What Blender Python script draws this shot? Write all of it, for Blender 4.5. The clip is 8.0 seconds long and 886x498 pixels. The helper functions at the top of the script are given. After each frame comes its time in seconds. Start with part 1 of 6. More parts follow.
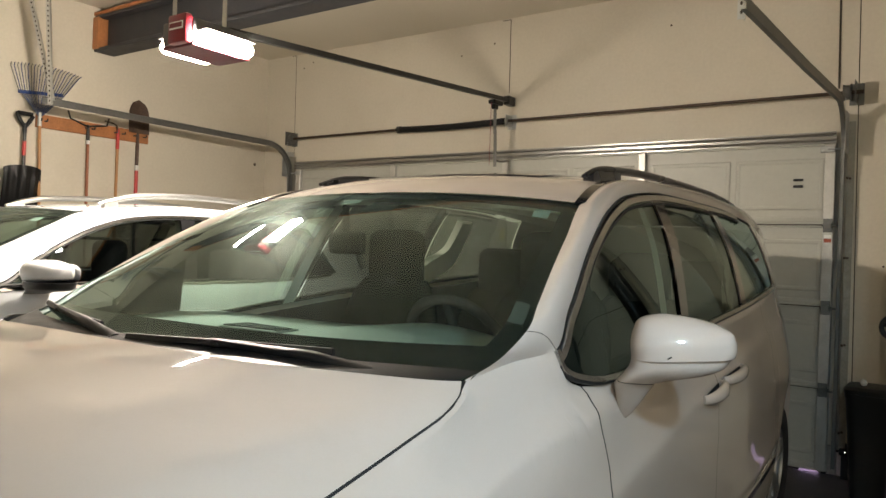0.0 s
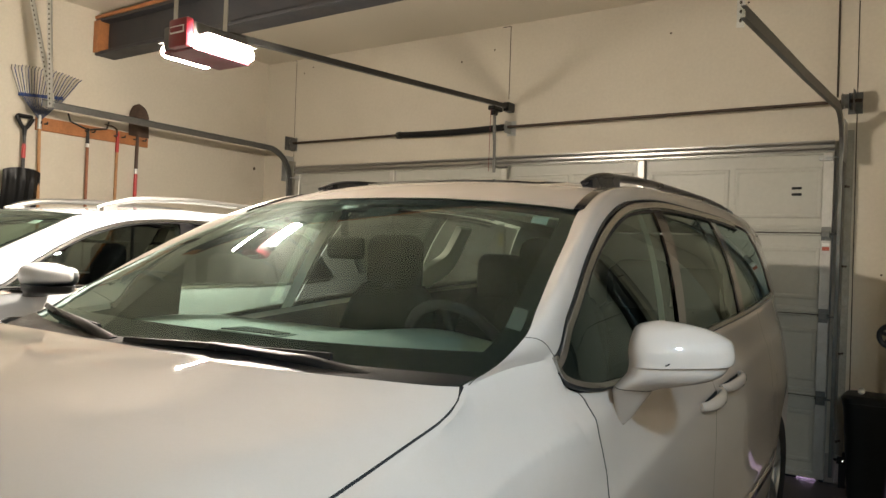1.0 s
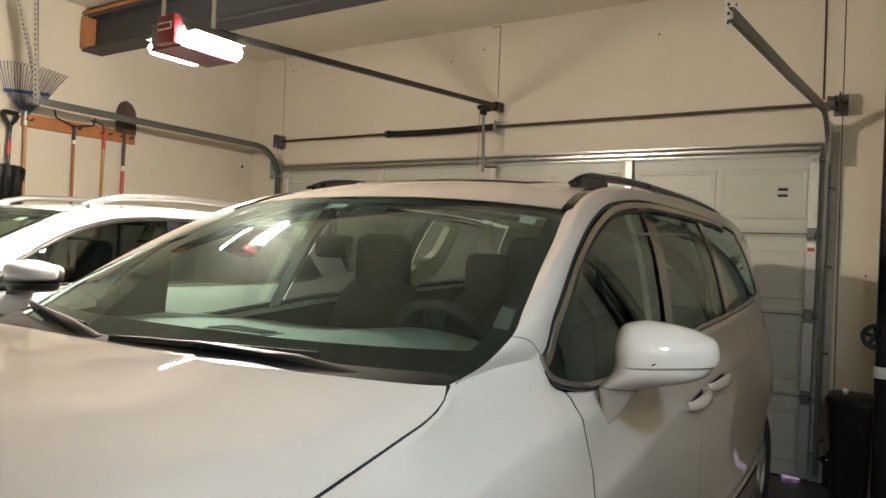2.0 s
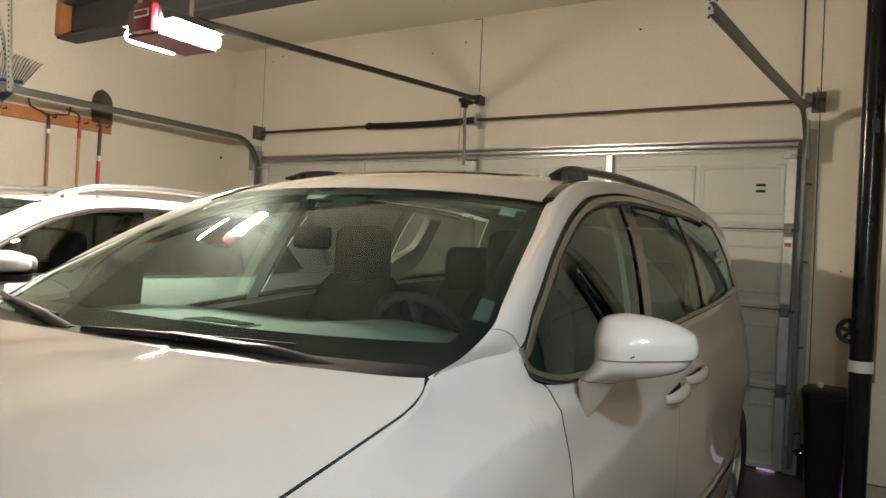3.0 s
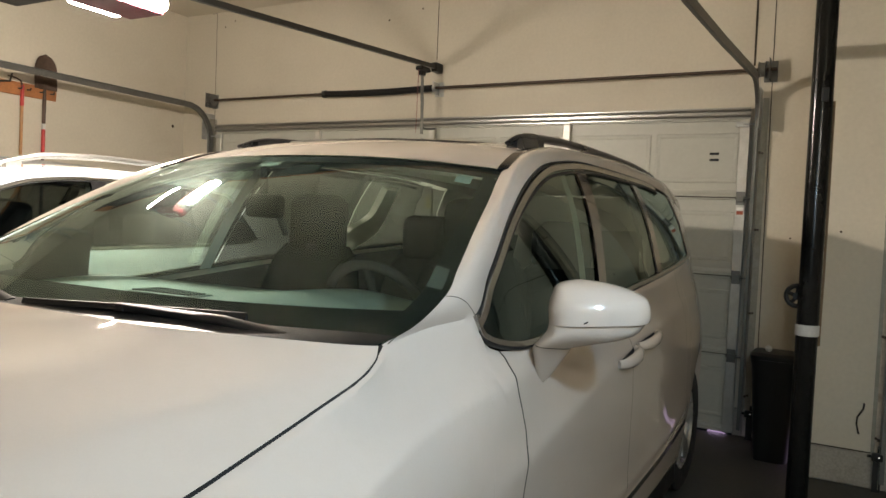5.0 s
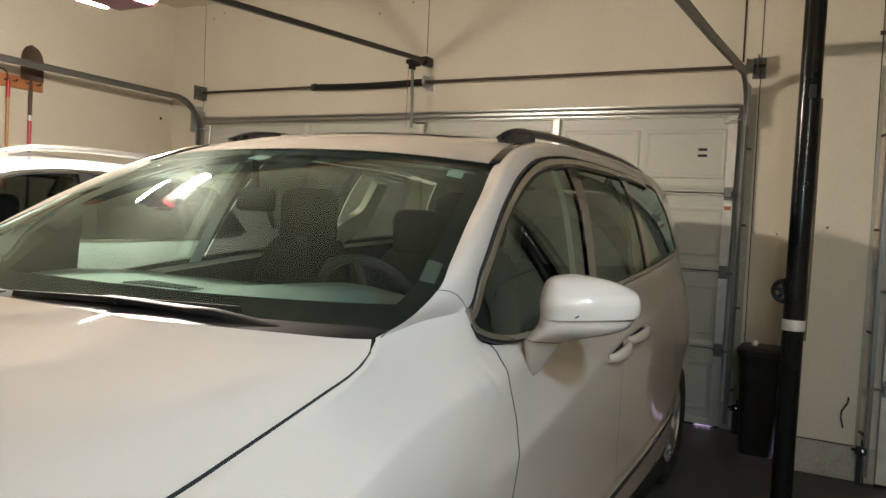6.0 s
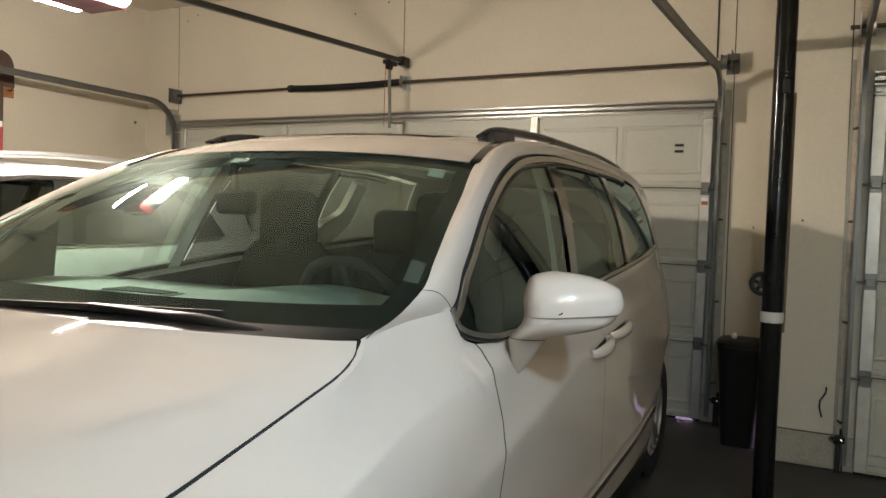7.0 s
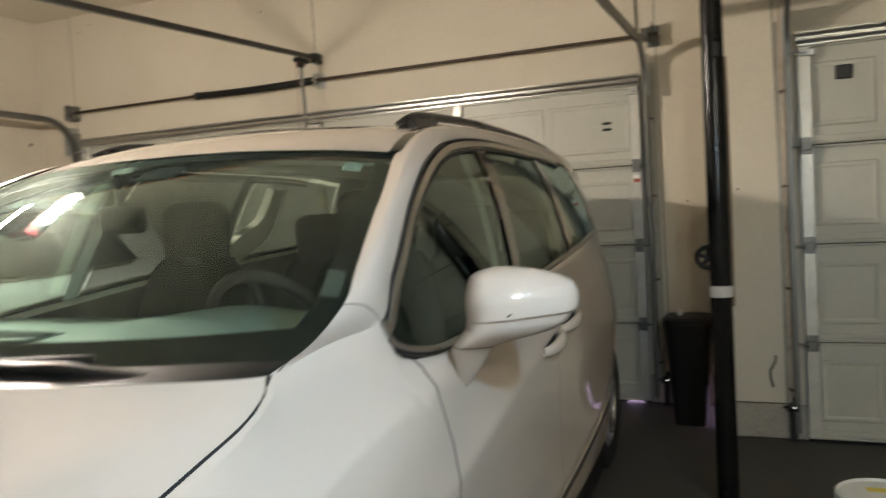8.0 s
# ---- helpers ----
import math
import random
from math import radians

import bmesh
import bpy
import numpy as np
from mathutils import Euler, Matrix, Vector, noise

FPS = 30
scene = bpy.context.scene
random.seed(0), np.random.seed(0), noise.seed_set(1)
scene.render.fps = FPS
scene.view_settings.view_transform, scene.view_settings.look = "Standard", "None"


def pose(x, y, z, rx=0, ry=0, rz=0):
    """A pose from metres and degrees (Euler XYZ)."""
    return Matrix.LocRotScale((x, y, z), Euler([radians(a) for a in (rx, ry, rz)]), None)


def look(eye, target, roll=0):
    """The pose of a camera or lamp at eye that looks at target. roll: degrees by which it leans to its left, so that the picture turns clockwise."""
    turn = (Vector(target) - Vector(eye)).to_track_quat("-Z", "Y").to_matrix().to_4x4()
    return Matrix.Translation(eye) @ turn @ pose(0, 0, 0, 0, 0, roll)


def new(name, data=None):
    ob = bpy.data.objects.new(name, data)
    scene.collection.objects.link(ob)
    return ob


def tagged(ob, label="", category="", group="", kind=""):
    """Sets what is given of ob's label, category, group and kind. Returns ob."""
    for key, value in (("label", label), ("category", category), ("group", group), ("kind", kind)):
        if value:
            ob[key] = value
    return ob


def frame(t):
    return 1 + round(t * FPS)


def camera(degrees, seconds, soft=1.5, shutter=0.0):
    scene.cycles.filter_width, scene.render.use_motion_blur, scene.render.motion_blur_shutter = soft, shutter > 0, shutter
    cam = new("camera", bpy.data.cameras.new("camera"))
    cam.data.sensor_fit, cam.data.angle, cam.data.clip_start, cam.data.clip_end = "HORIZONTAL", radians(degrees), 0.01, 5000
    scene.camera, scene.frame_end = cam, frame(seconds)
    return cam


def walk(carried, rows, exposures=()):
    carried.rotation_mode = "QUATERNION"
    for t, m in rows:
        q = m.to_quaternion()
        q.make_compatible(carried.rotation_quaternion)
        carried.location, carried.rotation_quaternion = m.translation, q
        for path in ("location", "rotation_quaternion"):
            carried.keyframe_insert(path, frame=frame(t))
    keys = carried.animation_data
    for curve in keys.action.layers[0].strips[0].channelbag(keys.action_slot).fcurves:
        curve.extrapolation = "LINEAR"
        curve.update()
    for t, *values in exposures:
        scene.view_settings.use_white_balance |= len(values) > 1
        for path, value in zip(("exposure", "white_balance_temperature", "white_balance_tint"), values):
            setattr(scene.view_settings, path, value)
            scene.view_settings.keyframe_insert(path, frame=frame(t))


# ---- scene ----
cam = camera(61.7, 8.0, shutter=0.5)
PATH = [
    (0, (2.902, -0.348, 1.433), (1.755, 1.291, 1.444), 2.1),
    (0.5, (2.904, -0.346, 1.433), (1.756, 1.291, 1.451), 2.3),
    (1, (2.903, -0.35, 1.433), (1.759, 1.29, 1.459), 2.5),
    (1.5, (2.907, -0.353, 1.435), (1.772, 1.294, 1.462), 2.6),
    (3, (2.9, -0.336, 1.428), (1.825, 1.351, 1.439), 3.1),
    (3.5, (2.899, -0.333, 1.428), (1.848, 1.368, 1.422), 3.1),
    (4, (2.899, -0.329, 1.426), (1.871, 1.386, 1.401), 3.0),
    (4.5, (2.895, -0.324, 1.421), (1.892, 1.406, 1.375), 2.9),
    (5, (2.903, -0.315, 1.421), (1.925, 1.428, 1.358), 2.8),
    (6.5, (2.896, -0.33, 1.421), (1.965, 1.439, 1.342), 2.8),
    (7, (2.891, -0.33, 1.421), (1.99, 1.454, 1.345), 2.0),
    (7.5, (2.843, -0.301, 1.414), (1.963, 1.493, 1.334), 0.8),
    (7.8, (2.802, -0.16, 1.391), (1.976, 1.659, 1.304), -1.4),
    (8, (2.796, -0.087, 1.414), (2.055, 1.769, 1.333), -3.0),
]
walk(cam, [(t, look(eye, target, roll)) for t, eye, target, roll in PATH],
     exposures=[(0, -0.04), (3, -0.02), (5, 0.0), (6.5, 0.05), (7.5, 0.10), (8, 0.16)])


# ---------- world and exposure ----------
world = bpy.data.worlds.new("dusk")
scene.world = world
world.use_nodes = True
wbg = world.node_tree.nodes["Background"]
wbg.inputs[0].default_value = (0.72, 0.52, 0.85, 1)
wbg.inputs[1].default_value = 5.5
scene.view_settings.exposure = 0.0

# ---------- materials ----------
def mat(name, base, rough=0.5, metal=0.0, vary=0.12, scale=6.0, fine=90.0, bump=0.0, bump_scale=200.0, coat=0.0,
        dirt=None, dirt_amount=0.0, dirt_scale=3.0, spec=0.5, rough_vary=0.1):
    m = bpy.data.materials.new(name)
    m.use_nodes = True
    nt = m.node_tree
    b = nt.nodes["Principled BSDF"]
    b.inputs["Roughness"].default_value = rough
    b.inputs["Metallic"].default_value = metal
    b.inputs["Specular IOR Level"].default_value = spec
    b.inputs["Coat Weight"].default_value = coat
    b.inputs["Coat Roughness"].default_value = 0.03
    tc = nt.nodes.new("ShaderNodeTexCoord")
    big = nt.nodes.new("ShaderNodeTexNoise")
    big.inputs["Scale"].default_value = scale
    big.inputs["Detail"].default_value = 5
    small = nt.nodes.new("ShaderNodeTexNoise")
    small.inputs["Scale"].default_value = fine
    small.inputs["Detail"].default_value = 3
    for n in (big, small):
        nt.links.new(tc.outputs["Object"], n.inputs["Vector"])
    add = nt.nodes.new("ShaderNodeMath")
    add.operation = "ADD"
    nt.links.new(big.outputs["Fac"], add.inputs[0])
    nt.links.new(small.outputs["Fac"], add.inputs[1])
    rng = nt.nodes.new("ShaderNodeMapRange")
    rng.inputs["From Min"].default_value = 0.6
    rng.inputs["From Max"].default_value = 1.4
    rng.inputs["To Min"].default_value = 1 - vary
    rng.inputs["To Max"].default_value = 1 + vary
    nt.links.new(add.outputs[0], rng.inputs["Value"])
    mul = nt.nodes.new("ShaderNodeMix")
    mul.data_type, mul.blend_type = "RGBA", "MULTIPLY"
    mul.inputs["Factor"].default_value = 1
    mul.inputs["A"].default_value = (*base, 1)
    nt.links.new(rng.outputs["Result"], mul.inputs["B"])
    col = mul.outputs["Result"]
    if dirt:
        dn = nt.nodes.new("ShaderNodeTexNoise")
        dn.inputs["Scale"].default_value = dirt_scale
        dn.inputs["Detail"].default_value = 8
        dn.inputs["Roughness"].default_value = 0.7
        nt.links.new(tc.outputs["Object"], dn.inputs["Vector"])
        dr = nt.nodes.new("ShaderNodeMapRange")
        dr.inputs["From Min"].default_value = 0.5
        dr.inputs["From Max"].default_value = 0.72
        dr.inputs["To Max"].default_value = dirt_amount
        nt.links.new(dn.outputs["Fac"], dr.inputs["Value"])
        mx = nt.nodes.new("ShaderNodeMix")
        mx.data_type = "RGBA"
        nt.links.new(dr.outputs["Result"], mx.inputs["Factor"])
        nt.links.new(col, mx.inputs["A"])
        mx.inputs["B"].default_value = (*dirt, 1)
        col = mx.outputs["Result"]
    nt.links.new(col, b.inputs["Base Color"])
    rr = nt.nodes.new("ShaderNodeMapRange")
    rr.inputs["From Min"].default_value = 0.3
    rr.inputs["From Max"].default_value = 0.7
    rr.inputs["To Min"].default_value = max(0.02, rough * (1 - rough_vary))
    rr.inputs["To Max"].default_value = min(1, rough * (1 + rough_vary))
    nt.links.new(big.outputs["Fac"], rr.inputs["Value"])
    nt.links.new(rr.outputs["Result"], b.inputs["Roughness"])
    if bump:
        bn = nt.nodes.new("ShaderNodeTexNoise")
        bn.inputs["Scale"].default_value = bump_scale
        bn.inputs["Detail"].default_value = 4
        nt.links.new(tc.outputs["Object"], bn.inputs["Vector"])
        bp = nt.nodes.new("ShaderNodeBump")
        bp.inputs["Strength"].default_value = bump
        bp.inputs["Distance"].default_value = 0.004
        nt.links.new(bn.outputs["Fac"], bp.inputs["Height"])
        nt.links.new(bp.outputs["Normal"], b.inputs["Normal"])
    return m


def glass(name, tint, rough=0.0, base=0.07, dust=0.0):
    """Thin sheet of tinted glass: sharp reflection that grows with the angle, tinted straight transmission."""
    m = bpy.data.materials.new(name)
    m.use_nodes = True
    nt = m.node_tree
    nt.nodes.remove(nt.nodes["Principled BSDF"])
    tr = nt.nodes.new("ShaderNodeBsdfTransparent")
    tr.inputs[0].default_value = (*tint, 1)
    gl = nt.nodes.new("ShaderNodeBsdfGlossy")
    gl.inputs["Color"].default_value = (0.81, 1.0, 0.95, 1)
    gl.inputs["Roughness"].default_value = rough
    lw = nt.nodes.new("ShaderNodeLayerWeight")
    lw.inputs["Blend"].default_value = 0.5
    pw = nt.nodes.new("ShaderNodeMath")
    pw.operation = "POWER"
    pw.inputs[1].default_value = 5.0
    nt.links.new(lw.outputs["Facing"], pw.inputs[0])
    ma = nt.nodes.new("ShaderNodeMath")
    ma.operation = "MULTIPLY_ADD"
    ma.inputs[1].default_value = 0.92 - base
    ma.inputs[2].default_value = base
    nt.links.new(pw.outputs[0], ma.inputs[0])
    mx = nt.nodes.new("ShaderNodeMixShader")
    nt.links.new(ma.outputs[0], mx.inputs[0])
    nt.links.new(tr.outputs[0], mx.inputs[1])
    nt.links.new(gl.outputs[0], mx.inputs[2])
    out = mx.outputs[0]
    if dust:
        # thin, uneven film of dust on the pane
        tc = nt.nodes.new("ShaderNodeTexCoord")
        nz = nt.nodes.new("ShaderNodeTexNoise")
        nz.inputs["Scale"].default_value = 2.5
        nz.inputs["Detail"].default_value = 6
        nt.links.new(tc.outputs["Object"], nz.inputs["Vector"])
        rg = nt.nodes.new("ShaderNodeMapRange")
        rg.inputs["From Min"].default_value = 0.3
        rg.inputs["From Max"].default_value = 0.7
        rg.inputs["To Min"].default_value = dust * 0.55
        rg.inputs["To Max"].default_value = dust * 1.45
        nt.links.new(nz.outputs["Fac"], rg.inputs["Value"])
        df = nt.nodes.new("ShaderNodeBsdfDiffuse")
        df.inputs[0].default_value = (0.50, 0.60, 0.53, 1)
        sh = nt.nodes.new("ShaderNodeBsdfGlossy")
        sh.inputs["Color"].default_value = (0.80, 0.92, 0.84, 1)
        sh.inputs["Roughness"].default_value = 0.34
        fm = nt.nodes.new("ShaderNodeMixShader")
        fm.inputs[0].default_value = 0.5
        nt.links.new(df.outputs[0], fm.inputs[1])
        nt.links.new(sh.outputs[0], fm.inputs[2])
        m2 = nt.nodes.new("ShaderNodeMixShader")
        nt.links.new(rg.outputs["Result"], m2.inputs[0])
        nt.links.new(out, m2.inputs[1])
        nt.links.new(fm.outputs[0], m2.inputs[2])
        out = m2.outputs[0]
    nt.links.new(out, nt.nodes["Material Output"].inputs["Surface"])
    return m


def glow(name, color, strength):
    m = bpy.data.materials.new(name)
    m.use_nodes = True
    b = m.node_tree.nodes["Principled BSDF"]
    b.inputs["Base Color"].default_value = (0.8, 0.8, 0.8, 1)
    b.inputs["Emission Color"].default_value = (*color, 1)
    b.inputs["Emission Strength"].default_value = strength
    return m


M_WALL = mat("painted_drywall", (0.56, 0.51, 0.415), 0.75, vary=0.06, scale=1.3, fine=40, bump=0.25, bump_scale=120,
             dirt=(0.42, 0.36, 0.27), dirt_amount=0.25, dirt_scale=1.1)
M_CEIL = mat("ceiling_paint", (0.60, 0.55, 0.45), 0.8, vary=0.05, scale=1.2, fine=50, bump=0.3, bump_scale=150)
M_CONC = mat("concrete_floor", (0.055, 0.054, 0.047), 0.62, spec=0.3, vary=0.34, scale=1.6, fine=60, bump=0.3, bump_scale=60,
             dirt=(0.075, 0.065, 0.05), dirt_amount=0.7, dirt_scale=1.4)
M_FOOT = mat("stem_concrete", (0.36, 0.33, 0.28), 0.8, vary=0.25, scale=5, fine=70, bump=0.7, bump_scale=40,
             dirt=(0.12, 0.10, 0.08), dirt_amount=0.6, dirt_scale=4)
M_DOOR = mat("garage_door_steel", (0.42, 0.415, 0.36), 0.45, vary=0.05, scale=2, fine=30, bump=0.12, bump_scale=90,
             dirt=(0.35, 0.32, 0.26), dirt_amount=0.3, dirt_scale=2)
M_STILE = mat("galvanised_bright", (0.52, 0.51, 0.465), 0.45, 0.6, vary=0.15, scale=14, fine=160, dirt=(0.3, 0.27, 0.22), dirt_amount=0.3, dirt_scale=9)
M_STRUT = mat("bright_galvanised_strut", (0.36, 0.36, 0.345), 0.3, 0.95, vary=0.06, scale=3, fine=140, rough_vary=0.03)
M_GALV = mat("galvanised_steel", (0.46, 0.47, 0.46), 0.42, 0.85, vary=0.2, scale=12, fine=120, dirt=(0.22, 0.2, 0.17), dirt_amount=0.4, dirt_scale=7)
M_JAMB = mat("dull_jamb_steel", (0.27, 0.255, 0.21), 0.5, 0.35, vary=0.2, scale=8, fine=90, dirt=(0.5, 0.48, 0.42), dirt_amount=0.45, dirt_scale=7)
M_TRACK = mat("track_steel", (0.165, 0.165, 0.155), 0.45, 0.7, vary=0.2, scale=10, fine=120, dirt=(0.13, 0.12, 0.1), dirt_amount=0.5, dirt_scale=6)
M_ROD = mat("rusty_rod", (0.06, 0.04, 0.028), 0.55, 0.5, vary=0.35, scale=20, fine=200)
M_BLACK = mat("black_coated_steel", (0.012, 0.012, 0.011), 0.35, vary=0.3, scale=12, fine=120, bump=0.15, bump_scale=160)
M_BLACKPL = mat("black_plastic", (0.009, 0.009, 0.009), 0.42, spec=0.25, vary=0.2, scale=10, fine=150, bump=0.1, bump_scale=300)
M_ABS = mat("black_pipe", (0.006, 0.006, 0.0055), 0.2, spec=0.18, vary=0.3, scale=8, fine=90, dirt=(0.02, 0.018, 0.016), dirt_amount=0.3, dirt_scale=10)
M_WOOD = mat("orange_wood", (0.36, 0.145, 0.05), 0.55, vary=0.3, scale=7, fine=80, bump=0.2, bump_scale=80, dirt=(0.14, 0.06, 0.025), dirt_amount=0.4, dirt_scale=6)
M_BEAM = mat("beam_dark_slate", (0.026, 0.027, 0.031), 0.6, vary=0.25, scale=4, fine=60, bump=0.15, bump_scale=60, dirt=(0.055, 0.042, 0.036), dirt_amount=0.5, dirt_scale=2.5)
M_RED = mat("red_housing", (0.17, 0.012, 0.02), 0.35, vary=0.1, scale=8)
M_WHITE = mat("white_label", (0.75, 0.74, 0.70), 0.5, vary=0.05)
M_LENS = glow("lamp_lens", (1.0, 0.885, 0.757), 1120.0)
M_SILVER = mat("galvanised_strap", (0.58, 0.58, 0.55), 0.4, 0.8, vary=0.15, scale=16, fine=160)
M_LINE = mat("seam_shadow_line", (0.05, 0.04, 0.03), 0.9)


# ---------- mesh helpers ----------
def box(bm, x0, y0, z0, x1, y1, z1, bevel=0.0, seg=1):
    r = bmesh.ops.create_cube(bm, size=1.0)
    vs = r["verts"]
    for v in vs:
        v.co = Vector(((x0 + x1) / 2 + v.co.x * (x1 - x0), (y0 + y1) / 2 + v.co.y * (y1 - y0), (z0 + z1) / 2 + v.co.z * (z1 - z0)))
    if bevel:
        es = list({e for v in vs for e in v.link_edges})
        bmesh.ops.bevel(bm, geom=es, offset=bevel, segments=seg, affect="EDGES", profile=0.5)
    return vs


def tube(bm, pts, r, n=10, caps=True, squash=(1, 1)):
    """A tube along points; r is one radius or a list."""
    pts = [Vector(p) for p in pts]
    rs = r if isinstance(r, (list, tuple)) else [r] * len(pts)
    rings = []
    ref = None
    for i, p in enumerate(pts):
        d = (pts[min(i + 1, len(pts) - 1)] - pts[max(i - 1, 0)]).normalized()
        if ref is None:
            ref = Vector((0, 0, 1)) if abs(d.z) < 0.9 else Vector((1, 0, 0))
        a = d.cross(ref).normalized()
        b = a.cross(d).normalized()
        ref = b
        rings.append([bm.verts.new(p + a * math.cos(2 * math.pi * k / n) * rs[i] * squash[0] + b * math.sin(2 * math.pi * k / n) * rs[i] * squash[1]) for k in range(n)])
    for q, s in zip(rings, rings[1:]):
        for k in range(n):
            bm.faces.new((q[k], q[(k + 1) % n], s[(k + 1) % n], s[k]))
    if caps:
        bm.faces.new(rings[0])
        bm.faces.new(rings[-1][::-1])
    return rings


def sweep(bm, pts, prof, up=(0, 0, 1), closed=True):
    """Sweeps an open or closed profile of (side, up) pairs along points."""
    pts = [Vector(p) for p in pts]
    rings = []
    for i, p in enumerate(pts):
        d = (pts[min(i + 1, len(pts) - 1)] - pts[max(i - 1, 0)]).normalized()
        s = d.cross(Vector(up)).normalized()
        u = s.cross(d).normalized()
        rings.append([bm.verts.new(p + s * a + u * b) for a, b in prof])
    n = len(prof)
    for q, s in zip(rings, rings[1:]):
        for k in range(n if closed else n - 1):
            bm.faces.new((q[k], q[(k + 1) % n], s[(k + 1) % n], s[k]))
    if closed:
        bm.faces.new(rings[0][::-1])
        bm.faces.new(rings[-1])
    return rings


def ring_lathe(bm, prof, n=24, axis="z", at=(0, 0, 0), cap=True):
    """Lathe of (radius, height) pairs round an axis."""
    rings = []
    at = Vector(at)
    for r, hgt in prof:
        ring = []
        for k in range(n):
            a = 2 * math.pi * k / n
            c, s = r * math.cos(a), r * math.sin(a)
            p = {"z": (c, s, hgt), "x": (hgt, c, s), "y": (s, hgt, c)}[axis]
            ring.append(bm.verts.new(at + Vector(p)))
        rings.append(ring)
    for q, s in zip(rings, rings[1:]):
        for k in range(n):
            bm.faces.new((q[k], q[(k + 1) % n], s[(k + 1) % n], s[k]))
    if cap:
        bm.faces.new(rings[0][::-1])
        bm.faces.new(rings[-1])
    return rings


def lerp(a, b, t):
    return a + (b - a) * t


def mesh_of(name, bm, material, smooth=False):
    bmesh.ops.recalc_face_normals(bm, faces=bm.faces)
    me = bpy.data.meshes.new(name)
    bm.to_mesh(me)
    bm.free()
    me.materials.append(material)
    if smooth:
        me.polygons.foreach_set("use_smooth", [True] * len(me.polygons))
        me.set_sharp_from_angle(angle=radians(smooth if smooth is not True else 40))
    return me


def part(name, bm, material, parent=None, label="", smooth=False):
    ob = new(name, mesh_of(name, bm, material, smooth))
    ob.parent = parent
    if label:
        tagged(ob, label)
    return ob


def thing(name, at=(0, 0, 0), label="", category="", group="", kind="", turn=0.0):
    ob = new(name)
    ob.empty_display_size = 0.1
    ob.location = at
    ob.rotation_euler = (0, 0, radians(turn))
    return tagged(ob, label, category, group, kind)


def bm_box(*a, **k):
    bm = bmesh.new()
    box(bm, *a, **k)
    return bm


# ---------- the room ----------
WL, DY, CZ = -3.70, 5.40, 3.58        # side wall, face of the double door, ceiling
WALL_Y = 5.45                         # wall above and beside the double door
JX, JY = 2.64, 4.72                   # jog: the single bay's wall stands nearer
DL, DR, DH = -3.13, 2.17, 2.30        # double door
RL, RR = 3.14, 5.60                   # single door
SOUTH, EAST = -1.9, 6.3


def structure(name, bm, material, label):
    return tagged(part(name, bm, material), label, kind="structure")


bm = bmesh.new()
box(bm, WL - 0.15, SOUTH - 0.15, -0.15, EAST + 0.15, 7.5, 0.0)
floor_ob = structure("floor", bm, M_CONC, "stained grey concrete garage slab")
bm = bmesh.new()
box(bm, -60, 7.5, -0.17, 60, 90, -0.02)
structure("ground", bm, mat("driveway", (0.30, 0.28, 0.27), 0.8, vary=0.15), "pale concrete driveway outside")
structure("ceiling", bm_box(WL - 0.15, SOUTH - 0.15, CZ, EAST + 0.15, WALL_Y + 0.2, CZ + 0.15), M_CEIL, "beige painted drywall ceiling")
structure("wall_west", bm_box(WL - 0.15, SOUTH - 0.15, 0, WL, WALL_Y + 0.15, CZ), M_WALL, "beige painted drywall side wall")
structure("wall_east", bm_box(EAST, SOUTH - 0.15, 0, EAST + 0.15, JY + 0.15, CZ), M_WALL, "beige painted drywall wall")
structure("wall_south", bm_box(WL, SOUTH - 0.15, 0, EAST, SOUTH, CZ), M_WALL, "beige painted drywall house wall")
# wall round the double door
bm = bmesh.new()
OPL, OPR, OPT = DL + 0.06, DR - 0.06, DH - 0.04
box(bm, WL, WALL_Y, 0, OPL, WALL_Y + 0.15, CZ)
box(bm, OPL, WALL_Y, OPT, OPR, WALL_Y + 0.15, CZ)
box(bm, OPR, WALL_Y, 0.2, JX + 0.15, WALL_Y + 0.15, CZ)
structure("wall_north", bm, M_WALL, "beige drywall wall round the double garage door")
bm = bmesh.new()
box(bm, JX, JY + 0.15, 0.2, JX + 0.15, WALL_Y, CZ)
structure("wall_return", bm, M_WALL, "short beige return wall at the jog")
structure("wall_pier", bm_box(JX, JY, 0.205, RL + 0.05, JY + 0.15, CZ), M_WALL, "beige drywall pier beside the single garage door")
structure("wall_lintel", bm_box(RL + 0.05, JY, DH - 0.04, RR - 0.05, JY + 0.15, CZ), M_WALL, "beige drywall over the single garage door")
structure("wall_corner", bm_box(RR - 0.05, JY, 0, EAST, JY + 0.15, CZ), M_WALL, "beige drywall corner past the single garage door")
structure("trim_7", bm_box(3.046, JY - 0.012, 0.21, 3.092, JY - 0.001, 2.95, bevel=0.003),
          mat("stained_jamb_board", (0.44, 0.37, 0.29), 0.75, vary=0.2, scale=6, fine=70, bump=0.4, bump_scale=50, dirt=(0.16, 0.11, 0.075), dirt_amount=0.7, dirt_scale=9),
          "stained beige jamb board beside the single door")
bm = bmesh.new()
box(bm, JX - 0.02, JY - 0.02, 0, RL + 0.04, JY + 0.17, 0.205, 0.008)
structure("footing_1", bm, M_FOOT, "rough stained concrete stem wall under the drywall")
bm = bmesh.new()
box(bm, OPR + 0.002, WALL_Y - 0.02, 0, JX - 0.02, WALL_Y + 0.17, 0.2, 0.008)
structure("footing_2", bm, M_FOOT, "rough stained concrete stem wall behind the bin")


